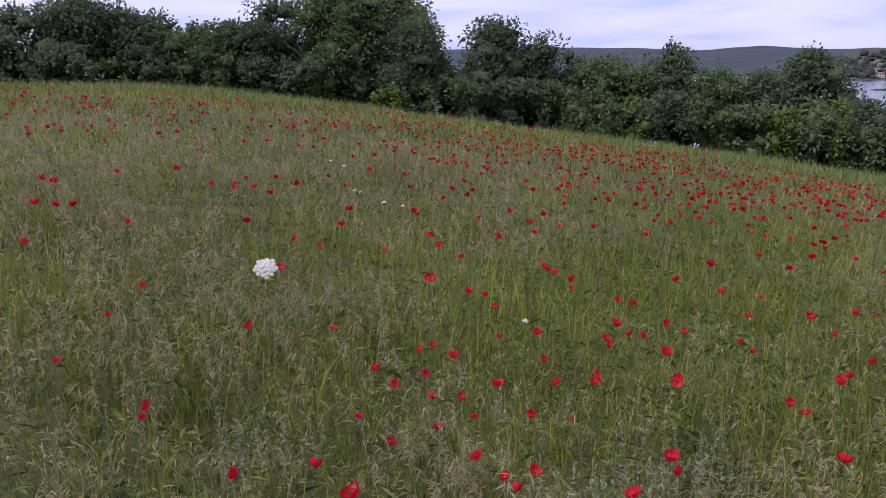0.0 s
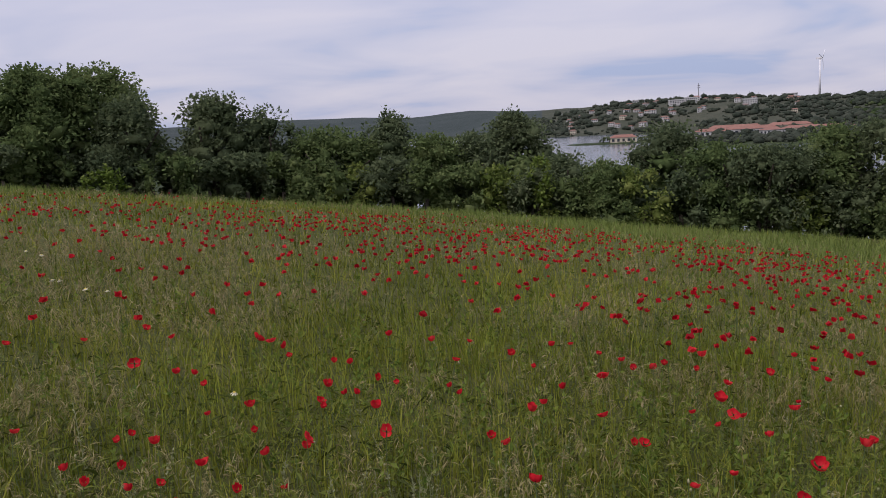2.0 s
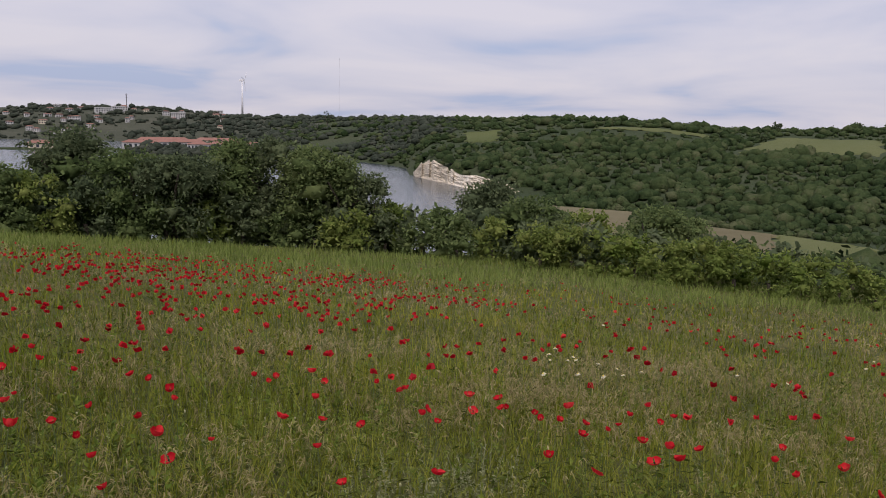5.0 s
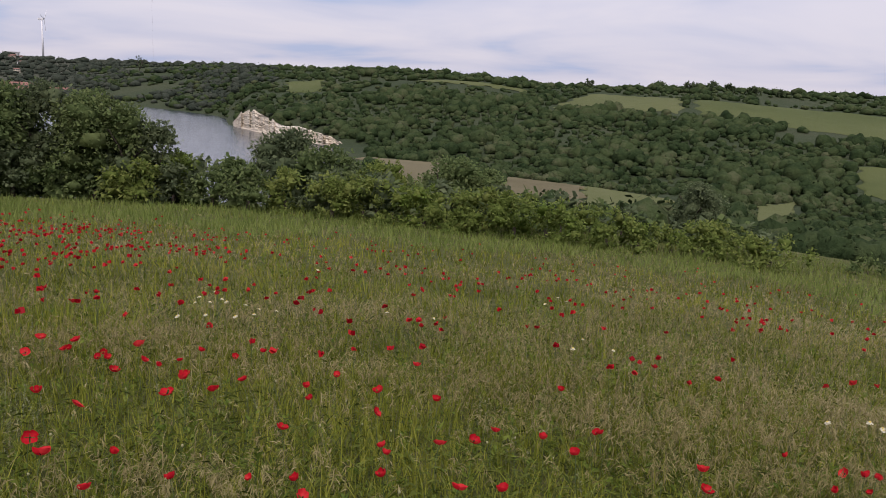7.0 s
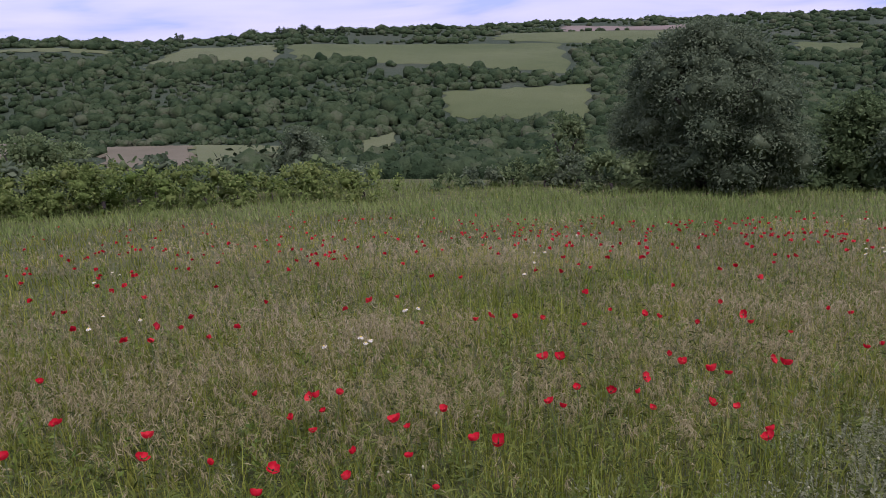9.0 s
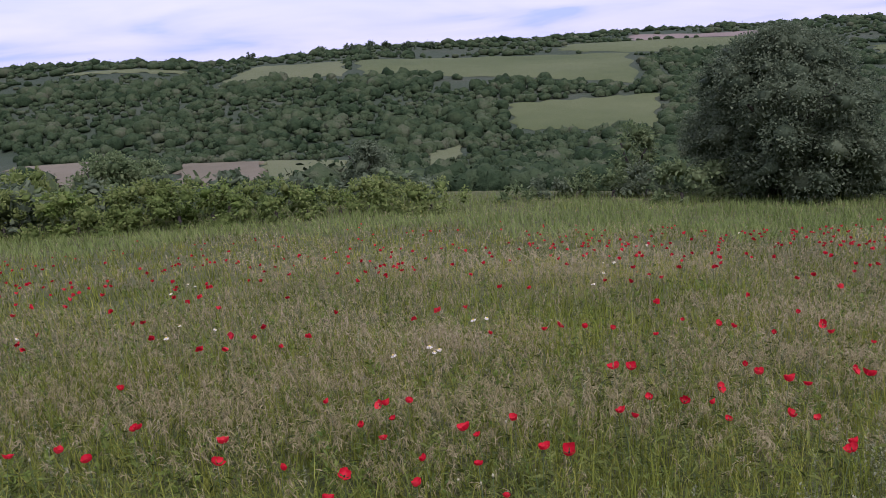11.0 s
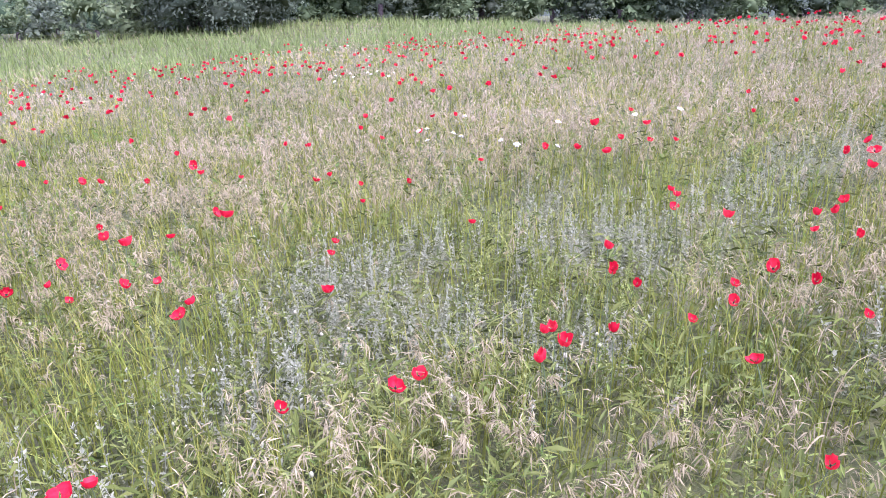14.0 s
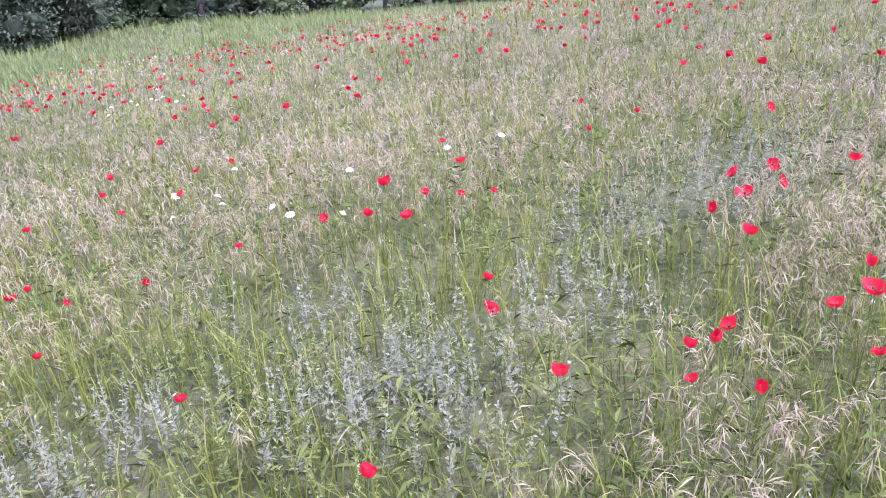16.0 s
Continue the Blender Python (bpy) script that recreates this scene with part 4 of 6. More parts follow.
SILVER_SPOTS = np.array([(5.1, -8.7, 0.5), (5.1, -9.3, 0.6), (5.2, -8.2, 0.4), (5.2, -6.4, 0.4), (5.1, -6.7, 0.4), (4.7, -6.5, 0.3), (4.9, -7.4, 0.4), (5.3, -5.2, 0.5), (5.0, -5.3, 0.4), (4.8, -5.5, 0.3), (4.4, -5.7, 0.3), (3.6, -6.4, 0.3), (5.7, -5.9, 0.3), (5.9, -6.8, 0.3), (4.9, -4.7, 0.4), (4.6, -3.9, 0.35), (5.7, -5.5, 0.35), (4.5, 1.5, 0.35), (4.0, 1.6, 0.3), (13.8, 2.1, 0.8), (0.6, 2.6, 0.3), (-0.7, 2.7, 0.2), (1.0, 2.9, 0.25)])
GREEN_SPOTS = np.array([(5.2, -6.2, 0.25), (5.7, -6.4, 0.3), (4.3, -7.3, 0.35), (3.8, -6.9, 0.4), (4.1, -5.8, 0.3), (4.0, -6.0, 0.3), (4.9, -7.7, 0.3), (5.5, -7.4, 0.4), (5.1, -3.9, 0.5), (5.3, -4.4, 0.4), (5.5, -4.8, 0.3), (9.7, -4.2, 0.8), (11.7, -5.8, 0.9), (12.1, -3.1, 0.8), (5.3, -2.4, 0.3), (4.6, 3.1, 0.6), (4.3, 5.1, 0.7), (7.3, 3.6, 0.8), (-2.1, 4.3, 0.5), (0.6, 4.9, 0.7), (2.1, 6.0, 0.8), (3.8, 9.1, 1.2), (-0.3, 2.2, 0.3)])
STRAW_SPOTS = np.array([(4.7, -8.7, 0.5), (4.3, -8.3, 0.5), (4.5, -7.8, 0.35), (4.4, -9.3, 0.6), (6.8, -1.7, 0.9), (7.4, -2.0, 1.0), (6.9, -3.2, 0.9), (8.7, -2.7, 1.2), (9.7, -1.1, 1.3), (6.9, -3.8, 0.7), (14.6, -3.9, 2.0), (19.5, 0.5, 2.5), (7.6, 2.1, 1.0), (10.2, 1.8, 1.3), (14.2, 9.3, 2.0), (-1.5, 4.6, 0.8), (-1.0, 3.3, 0.6), (-0.7, 3.4, 0.6), (-2.4, 6.1, 1.2), (-0.4, 7.6, 1.6), (-1.7, 3.9, 0.5), (-0.6, 4.4, 0.7), (-3.0, 9.0, 2.5), (-1.0, 12.0, 2.6), (-6.0, 14.0, 3.0)])


def near_any(p, spots_xyz):
    return np.exp(-((p[:, None, 0] - spots_xyz[:, 0]) ** 2 + (p[:, None, 1] - spots_xyz[:, 1]) ** 2) / spots_xyz[:, 2] ** 2).max(1)


def brome_sea(p):
    """1 where ripe brome closes over the slope to the south and east, 0 elsewhere."""
    r, az = np.hypot(p[:, 0] - 2.1, p[:, 1] + 3.0), bearing(p, C_POS)
    south = np.clip((r - 5.6) / 1.4, 0, 1) * np.clip((az - 104) / 10, 0, 1)
    east = 0.6 * np.clip((r - 7.0) / 2.5, 0, 1) * np.clip((az - 70) / 8, 0, 1) * np.clip((114 - az) / 8, 0, 1)
    return np.maximum(south, east)


def straw_share(p):
    return np.clip(-0.12 + 0.75 * patch(p, 0.6, 1.0) ** 2 + 0.75 * patch(p, 2.1, 6.0) ** 2 + 0.8 * near_any(p, STRAW_SPOTS) + 0.9 * brome_sea(p) - 1.3 * near_any(p, SILVER_SPOTS) - 0.8 * near_any(p, GREEN_SPOTS), 0.03, 1)


def clump(p):
    """How tall the sward grows from tussock to tussock."""
    return 0.62 + 0.50 * patch(p, 2.7, 9.0) + 0.32 * patch(p, 6.3, 2.0)


def choose(p, share):
    return p[RNG.uniform(0, 1, len(p)) < share]


# green blades
p = spots(74000, 0.9, 8.0, 1.0)
p = choose(p, 1 - 0.92 * near_any(p, SILVER_SPOTS))
d = distance_to_walk(p)
n = len(p)
close = d < 4.2
c, m = int(close.sum()), int((~close).sum())
near_green = join([
    blades(on_ground(p[close]), RNG.uniform(0.14, 0.38, c) * clump(p[close]), RNG.uniform(0.0028, 0.0055, c) * (1 + d[close] / 7), RNG.uniform(0.03, 0.17, c), 3),
    blades(on_ground(p[~close]), RNG.uniform(0.14, 0.38, m) * clump(p[~close]), RNG.uniform(0.003, 0.006, m) * (1 + d[~close] / 7), RNG.uniform(0.03, 0.17, m), 2),
])
p = spots(70000, 7.5, 42, 1.0)
p = choose(p, 1 - 0.9 * lush(p))
d = distance_to_walk(p)
n = len(p)
far_green = blades(on_ground(p), RNG.uniform(0.14, 0.36, n) * clump(p), 0.006 + d * 0.0009, RNG.uniform(0.03, 0.18, n), 2)
p = spots(36000, 6.0, 16, 1.0)
p = choose(p, 1 - 0.9 * near_any(p, SILVER_SPOTS))
n = len(p)
low_green = blades(on_ground(p), RNG.uniform(0.12, 0.30, n) * clump(p), RNG.uniform(0.006, 0.011, n), RNG.uniform(0.04, 0.20, n), 2)
stuff("meadow_grass", [near_green], M_GREEN, "green meadow grass between the poppies", "grass")
stuff("meadow_grass_beyond", [far_green, low_green], M_GREEN_FAR, "mixed green meadow grass farther down the slope", "grass")
rb = 1.2 + 38 * RNG.uniform(0, 1, 16000) ** 0.7
ab = np.radians(RNG.uniform(170, 330, 16000))
p = np.stack([0.8 + rb * np.sin(ab), -1.5 + rb * np.cos(ab)], -1)
p = p[~in_meadow_view(p) & (distance_to_walk(p) > 1.0)]
n = len(p)
stuff("back_grass", [blades(on_ground(p), RNG.uniform(0.14, 0.34, n), 0.03 + 0.003 * distance_to_walk(p), RNG.uniform(0.1, 0.3, n), 2)], M_GREEN, "plain green meadow grass behind the path", "grass")
p = spots(150000, 18, 42, 1.6)
p = choose(p, lush(p) * (0.45 + 0.55 * patch(p, 0.7, 3.0)))
n = len(p)
stuff("lush_grass", [blades(on_ground(p), RNG.uniform(0.22, 0.50, n) * (0.7 + 0.6 * patch(p, 1.1, 4.0)), RNG.uniform(0.018, 0.040, n), RNG.uniform(0.05, 0.26, n), 2)], M_STRIP, "tall fresh green grass strip before the hedge", "grass")


# tall tufts of fresh blades
p = spots(60000, 0.9, 11.0, 1.1)
p = choose(p, near_any(p, GREEN_SPOTS) ** 1.5 * 0.9 + 0.06 * patch(p, 1.4, 8.0) ** 2)
n = len(p)
stuff("grass_tufts", [blades(on_ground(p), RNG.uniform(0.22, 0.47, n), RNG.uniform(0.003, 0.0055, n) * (1 + distance_to_walk(p) / 8), RNG.uniform(0.02, 0.16, n), 3)], M_TUFT, "tall tufts of fresh green grass in the meadow", "grass")


def undergrowth(p, length, width):
    """Small leaves at every height and angle, which fill the sward between the stems."""
    n = len(p)
    root = on_ground(p)
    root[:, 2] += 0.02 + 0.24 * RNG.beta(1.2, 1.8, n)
    way = unit(RNG.uniform(0, 2 * np.pi, n)) + np.stack([np.zeros(n), np.zeros(n), RNG.normal(0.35, 0.5, n)], -1)
    way /= np.linalg.norm(way, axis=1, keepdims=True)
    ln = RNG.uniform(*length, n)
    return leaves(root, way, ln, ln * RNG.uniform(*width, n), 2, 0.3)


# these leaves carry the dark of the gaps between stems in their colour
stuff("undergrowth", [undergrowth(spots(66000, 0.9, 5.0, 0.9), (0.04, 0.10), (0.10, 0.22)), undergrowth(spots(30000, 4.5, 12.0, 1.1), (0.05, 0.11), (0.08, 0.18))], M_UNDER_SHADE, "tangled low leaves filling the meadow sward", "undergrowth")


leafy = spots(60000, 0.9, 5.0, 0.9)
leafy = choose(leafy, np.clip(1.0 - 0.7 * near_any(leafy, STRAW_SPOTS) - 0.95 * near_any(leafy, SILVER_SPOTS), 0.05, 1))
stuff("low_leaves", [undergrowth(leafy, (0.020, 0.050), (0.12, 0.24))], M_HERB, "small fresh green leaves in the meadow sward", "undergrowth")


# drooping brome with ripening spikelets
def brome(p, spikelets, k, size, wide=1.0, stem_from=0.0):
    n = len(p)
    base = on_ground(p)
    h = RNG.uniform(0.20, 0.37, n) * clump(p)
    a = RNG.normal(2.8, 1.1, n)
    reach = RNG.uniform(0.04, 0.20, n)
    s = np.linspace(stem_from, 1, k)[None, :, None]
    pts = base[:, None, :] + unit(a)[:, None, :] * (reach[:, None, None] * s**2)
    pts[..., 2] += h[:, None] * s[..., 0]
    side = np.broadcast_to((unit(a + np.pi / 2) * (0.0007 * wide**0.6))[:, None, :], pts.shape)
    out = [ribbons(pts, side)]
    who = np.repeat(np.arange(n), spikelets)
    m = len(who)
    t = RNG.uniform(0.68, 1.0, m)
    root = base[who] + unit(a[who]) * (reach[who] * t**2)[:, None]
    root[:, 2] += h[who] * t
    b = a[who] + RNG.normal(0, 0.9, m)
    way = unit(b) * 0.6 + np.stack([0 * b, 0 * b, RNG.uniform(-0.9, 0.8, m)], -1)
    way /= np.linalg.norm(way, axis=1, keepdims=True)
    ln = RNG.uniform(0.035, 0.075, m) * size
    out.append(leaves(root, way, ln, RNG.uniform(0.0036, 0.0066, m) * wide, k, 0.3))
    return out


p = spots(26000, 0.9, 7.0, 1.0)
p = choose(p, straw_share(p))
close = distance_to_walk(p) < 3.2
straw_pieces = brome(p[close], 17, 2, 0.68, 0.78) + brome(p[~close], 12, 2, 0.8, 0.95, 0.4)
p = spots(32000, 5.5, 16, 1.1)
far_straw = brome(choose(p, straw_share(p) * (1 - lush(p))), 6, 2, 0.95, 1.2, 0.3)
p = spots(26000, 15, 38, 1.2)
far_straw += brome(choose(p, straw_share(p) * (1 - 0.75 * lush(p))), 3, 2, 1.6, 3.3, 0.75)
stuff("brome_beyond", far_straw, M_STRAW_FAR, "ripening straw-coloured brome closing over the slope", "grass")
heart = np.concatenate([np.array(c) + RNG.normal(0, s0, (k, 2)) for c, s0, k in [((4.1, -6.35), 0.16, 45), ((3.8, -6.7), 0.2, 50), ((4.2, -7.0), 0.2, 25), ((4.25, -7.75), 0.25, 60), ((4.4, -8.6), 0.35, 90), ((4.35, -9.3), 0.4, 80)]])
straw_pieces += brome(heart, 18, 2, 0.85, 0.75)
stuff("brome_grass", straw_pieces, M_STRAW, "drooping straw-coloured brome with ripening spikelets", "grass")


# upright leafy herbs
def herbs(p, count, length, width, height, k, lean=0.5, sway=0.12):
    n = len(p)
    base = on_ground(p)
    h = RNG.uniform(*height, n)
    tilt = RNG.normal(0, sway, (n, 3)) + [0, 0, 1]
    who = np.repeat(np.arange(n), count)
    m = len(who)
    t = RNG.uniform(0.05, 1.0, m)
    root = base[who] + tilt[who] * (h[who] * t)[:, None]
    b = RNG.uniform(0, 2 * np.pi, m)
    way = unit(b) * (1 - 0.45 * t)[:, None] + np.stack([0 * b, 0 * b, RNG.uniform(0.1, 0.9, m) + lean * t], -1)
    way /= np.linalg.norm(way, axis=1, keepdims=True)
    ln = RNG.uniform(*length, m) * (1.15 - 0.6 * t)
    s = np.linspace(0, 1, 2)[None, :, None]
    pts = base[:, None, :] + tilt[:, None, :] * (h[:, None, None] * s)
    stem = ribbons(pts, np.broadcast_to((unit(RNG.uniform(0, 6.28, n)) * 0.001)[:, None, :], pts.shape))
    return [stem, leaves(root, way, ln, ln * RNG.uniform(*width, m), k, 0.25)]


p = spots(60000, 0.9, 10.0, 1.2)
p = choose(p, np.clip(near_any(p, SILVER_SPOTS) ** 2.2 * 0.85 + 0.02 * patch(p, 0.9, 4.0), 0, 1))
stuff("silver_herb", herbs(p, 38, (0.016, 0.036), (0.26, 0.42), (0.14, 0.33), 2, 0.35, 0.2), M_SILVER, "grey-green felted herbs with narrow upright leaves", "herb")
p = spots(9500, 0.9, 9.0, 1.1)
p = choose(p, np.clip(0.12 + 0.40 * patch(p, 0.8, 2.0) - 0.5 * near_any(p, SILVER_SPOTS), 0.02, 1))
mid_herbs = spots(5500, 8.0, 24, 1.2)
mid_herbs = choose(mid_herbs, 0.9 * patch(mid_herbs, 0.5, 2.6))
FEATHER_SPOTS = np.array([(4.9, -6.1, 0.45), (5.7, -6.5, 0.6), (4.3, -4.9, 0.5), (4.5, -5.5, 0.5), (6.4, -3.9, 0.8), (3.6, -5.3, 0.4), (4.9, -6.8, 0.4), (6.1, -8.0, 0.8), (2.7, 3.0, 0.7), (4.5, 2.6, 0.8)])
fp = spots(16000, 0.9, 9.0, 1.1)
fp = choose(fp, np.clip(near_any(fp, FEATHER_SPOTS) * 0.5 + 0.05 * patch(fp, 1.0, 7.0), 0, 1))
stuff("bedstraw", herbs(fp, 44, (0.014, 0.032), (0.22, 0.36), (0.14, 0.34), 2, 0.3), M_FEATHER, "feathery yellow-green bedstraw in the meadow", "herb")
close = distance_to_walk(p) < 3.2
stuff("green_herb", herbs(p[close], 20, (0.022, 0.055), (0.16, 0.30), (0.10, 0.32), 2, 0.5) + herbs(p[~close], 14, (0.035, 0.09), (0.25, 0.45), (0.10, 0.32), 2, 0.5) + herbs(mid_herbs, 9, (0.06, 0.12), (0.25, 0.4), (0.12, 0.36), 2, 0.5), M_HERB, "leafy green herbs and weeds in the meadow", "herb")
# poppies by tract of the meadow, from north round to south: x, y, how far the head stands over the sward, width of the head
POPPY_TRACTS = []
POPPY_TRACTS.append([
    (-1.33, 2.75, -0.00, 0.028), (-0.94, 2.37, -0.00, 0.028), (-2.23, 4.35, -0.00, 0.040), (-0.95, 2.47, -0.00, 0.028), (-1.36, 3.29, -0.00, 0.030), (-0.57, 2.07, -0.00, 0.029), (-1.42, 3.78, -0.00, 0.031), (-0.36, 2.19, -0.00, 0.040),
    (-1.95, 5.09, -0.00, 0.037), (-0.23, 2.11, -0.00, 0.058), (-0.80, 3.35, -0.00, 0.034), (-0.27, 2.55, -0.00, 0.028), (-0.18, 2.42, -0.00, 0.028), (-0.46, 3.43, -0.00, 0.034), (-0.19, 2.85, -0.00, 0.028), (-0.27, 3.03, -0.00, 0.028),
    (-0.86, 4.41, -0.00, 0.056), (-0.02, 2.55, -0.00, 0.028), (0.20, 2.16, -0.00, 0.028), (0.10, 2.40, -0.00, 0.036), (0.19, 2.25, -0.00, 0.028), (-0.04, 2.81, -0.00, 0.033), (-0.10, 3.01, -0.00, 0.028), (-0.92, 5.21, -0.00, 0.062),
])
POPPY_TRACTS.append([
    (0.26, 2.31, -0.00, 0.035), (0.12, 2.66, -0.00, 0.028), (0.05, 2.84, -0.00, 0.029), (-0.76, 5.03, -0.00, 0.042), (-0.08, 3.31, -0.00, 0.028), (-0.05, 3.36, -0.00, 0.029), (0.06, 3.20, -0.00, 0.041), (0.18, 2.93, -0.00, 0.047),
    (0.29, 2.75, -0.00, 0.028), (0.54, 2.24, -0.00, 0.046), (-0.35, 5.12, -0.00, 0.032), (-0.07, 4.60, -0.00, 0.077), (0.43, 3.05, -0.00, 0.041), (0.26, 3.58, -0.00, 0.028), (0.14, 4.23, -0.00, 0.044), (0.50, 3.07, -0.16, 0.028),
    (0.43, 3.35, -0.00, 0.028), (0.72, 2.41, -0.00, 0.030), (0.25, 4.08, -0.00, 0.034), (0.72, 2.52, -0.01, 0.056), (0.24, 4.29, -0.00, 0.036), (-0.03, 5.50, -0.00, 0.049), (0.60, 3.27, -0.06, 0.039), (0.62, 3.23, 0.01, 0.062),
])
POPPY_TRACTS.append([
    (0.47, 3.84, -0.06, 0.049), (0.12, 5.22, -0.00, 0.032), (0.76, 3.67, -0.01, 0.030), (0.76, 3.90, -0.04, 0.043), (0.80, 3.74, 0.07, 0.044), (0.60, 4.73, 0.10, 0.080), (0.67, 4.37, 0.12, 0.030), (0.94, 3.16, 0.05, 0.055),
    (0.94, 3.43, 0.05, 0.051), (0.69, 5.10, -0.00, 0.058), (0.95, 3.87, -0.00, 0.034), (0.94, 4.02, -0.05, 0.038), (0.80, 4.90, -0.06, 0.037), (1.30, 2.54, 0.06, 0.051), (1.10, 3.98, 0.05, 0.032), (1.02, 4.62, -0.03, 0.035),
    (1.11, 4.67, -0.06, 0.041), (1.19, 4.02, -0.00, 0.030), (1.39, 3.12, 0.01, 0.040), (1.43, 3.08, -0.00, 0.028), (1.55, 2.35, -0.00, 0.042), (1.47, 3.74, 0.02, 0.028), (1.37, 4.88, 0.08, 0.043), (1.55, 3.11, 0.11, 0.045),
])
POPPY_TRACTS.append([
    (1.49, 4.03, -0.02, 0.031), (1.65, 4.36, 0.03, 0.039), (1.64, 4.71, 0.08, 0.042), (1.78, 3.54, 0.04, 0.040), (1.89, 2.29, -0.00, 0.028), (1.92, 2.50, -0.00, 0.037), (1.95, 2.28, -0.00, 0.031), (1.96, 4.93, 0.01, 0.030),
    (1.98, 3.01, -0.00, 0.031), (1.99, 3.66, 0.07, 0.035), (1.99, 4.39, 0.06, 0.057), (2.04, 2.22, -0.00, 0.040), (2.06, 3.02, -0.00, 0.047), (2.09, 4.31, -0.00, 0.028), (2.09, 3.39, -0.00, 0.063), (2.19, 2.60, -0.00, 0.034),
    (2.26, 2.29, 0.05, 0.048), (2.46, 4.77, 0.01, 0.049), (2.49, 4.17, -0.00, 0.082), (2.63, 4.88, -0.00, 0.039), (2.41, 2.40, 0.11, 0.071), (2.52, 3.36, -0.00, 0.030), (2.70, 4.61, -0.00, 0.037), (2.44, 2.15, 0.04, 0.061),
])
POPPY_TRACTS.append([
    (2.55, 3.15, -0.00, 0.029), (2.74, 4.41, -0.00, 0.044), (2.77, 4.32, -0.00, 0.043), (2.70, 3.03, -0.01, 0.040), (2.75, 3.32, 0.02, 0.057), (2.89, 4.31, -0.00, 0.051), (2.82, 3.51, 0.05, 0.078), (2.67, 2.46, 0.13, 0.050),
    (2.82, 3.35, -0.00, 0.037), (3.02, 4.36, -0.00, 0.044), (3.09, 4.11, 0.11, 0.053), (3.12, 4.21, -0.00, 0.037), (3.16, 3.91, 0.01, 0.045), (2.85, 2.01, -0.00, 0.037), (3.18, 3.40, -0.02, 0.055), (2.99, 2.36, -0.00, 0.041),
    (3.08, 2.73, 0.05, 0.042), (3.28, 3.48, -0.00, 0.028), (3.10, 2.63, -0.00, 0.036), (3.43, 3.90, 0.07, 0.050), (3.52, 3.63, 0.16, 0.036), (3.35, 2.98, 0.03, 0.037), (3.63, 3.90, 0.16, 0.036), (3.15, 2.18, 0.10, 0.057),
])
POPPY_TRACTS.append([
    (3.24, 2.17, 0.00, 0.069), (3.53, 2.82, -0.01, 0.043), (3.90, 3.92, -0.00, 0.045), (3.53, 2.28, -0.00, 0.030), (4.05, 3.60, 0.03, 0.052), (4.06, 3.43, 0.03, 0.040), (3.91, 3.01, -0.00, 0.041), (4.09, 3.28, 0.01, 0.043),
    (3.51, 1.47, -0.00, 0.048), (3.98, 2.27, 0.07, 0.064), (3.89, 1.91, -0.00, 0.044), (4.65, 3.16, 0.05, 0.039), (4.24, 2.24, -0.00, 0.043), (4.67, 3.04, 0.03, 0.034), (4.57, 2.59, -0.00, 0.048), (4.98, 3.30, -0.00, 0.047),
    (4.39, 2.09, -0.00, 0.050), (4.01, 1.32, -0.00, 0.058), (5.10, 3.07, 0.03, 0.060), (5.09, 2.98, 0.00, 0.055), (5.34, 2.75, -0.00, 0.039), (4.82, 1.97, -0.00, 0.046), (4.78, 1.85, -0.00, 0.045), (5.33, 2.56, -0.00, 0.068),
])
POPPY_TRACTS.append([
    (5.06, 2.14, -0.00, 0.070), (5.36, 2.49, -0.00, 0.045), (4.16, 0.63, -0.00, 0.074), (5.30, 1.95, -0.00, 0.053), (4.05, 0.45, -0.00, 0.085), (4.63, 1.07, 0.02, 0.051), (5.62, 2.19, -0.01, 0.071), (5.51, 1.87, -0.00, 0.044),
    (4.61, 0.86, 0.02, 0.082), (3.88, 0.06, -0.00, 0.055), (5.53, 1.83, -0.00, 0.037), (5.78, 2.04, -0.00, 0.070), (5.49, 1.60, -0.00, 0.043), (5.69, 1.76, -0.03, 0.046), (5.38, 1.40, 0.03, 0.046), (4.24, 0.23, -0.00, 0.040),
    (5.20, 1.15, 0.04, 0.053), (5.78, 1.53, 0.06, 0.079), (5.64, 1.38, -0.00, 0.052), (5.56, 1.17, -0.00, 0.035), (4.10, -0.14, -0.00, 0.041), (5.11, 0.74, -0.00, 0.082), (5.15, 0.67, 0.06, 0.054), (5.51, 0.96, -0.02, 0.059),
])
POPPY_TRACTS.append([
    (5.77, 1.16, -0.00, 0.037), (5.99, 1.23, 0.03, 0.046), (5.44, 0.70, -0.03, 0.074), (6.16, 1.08, -0.00, 0.046), (5.71, 0.67, -0.01, 0.059), (4.31, -0.38, -0.00, 0.028), (6.49, 1.11, -0.03, 0.049), (5.02, -0.03, -0.00, 0.051),
    (4.39, -0.51, -0.00, 0.042), (4.26, -0.63, -0.00, 0.053), (5.76, 0.26, -0.01, 0.045), (5.52, 0.10, -0.00, 0.044), (6.19, 0.33, -0.00, 0.046), (6.07, -0.04, -0.00, 0.069), (5.59, -0.28, -0.00, 0.068), (4.69, -0.73, -0.00, 0.048),
    (5.08, -0.56, -0.00, 0.043), (4.96, -0.65, -0.00, 0.042), (6.79, 0.04, -0.00, 0.054), (5.99, -0.42, -0.00, 0.053), (5.24, -0.75, -0.00, 0.071), (4.74, -1.07, -0.00, 0.071), (5.44, -0.87, -0.00, 0.068), (5.73, -0.88, -0.00, 0.054),
])
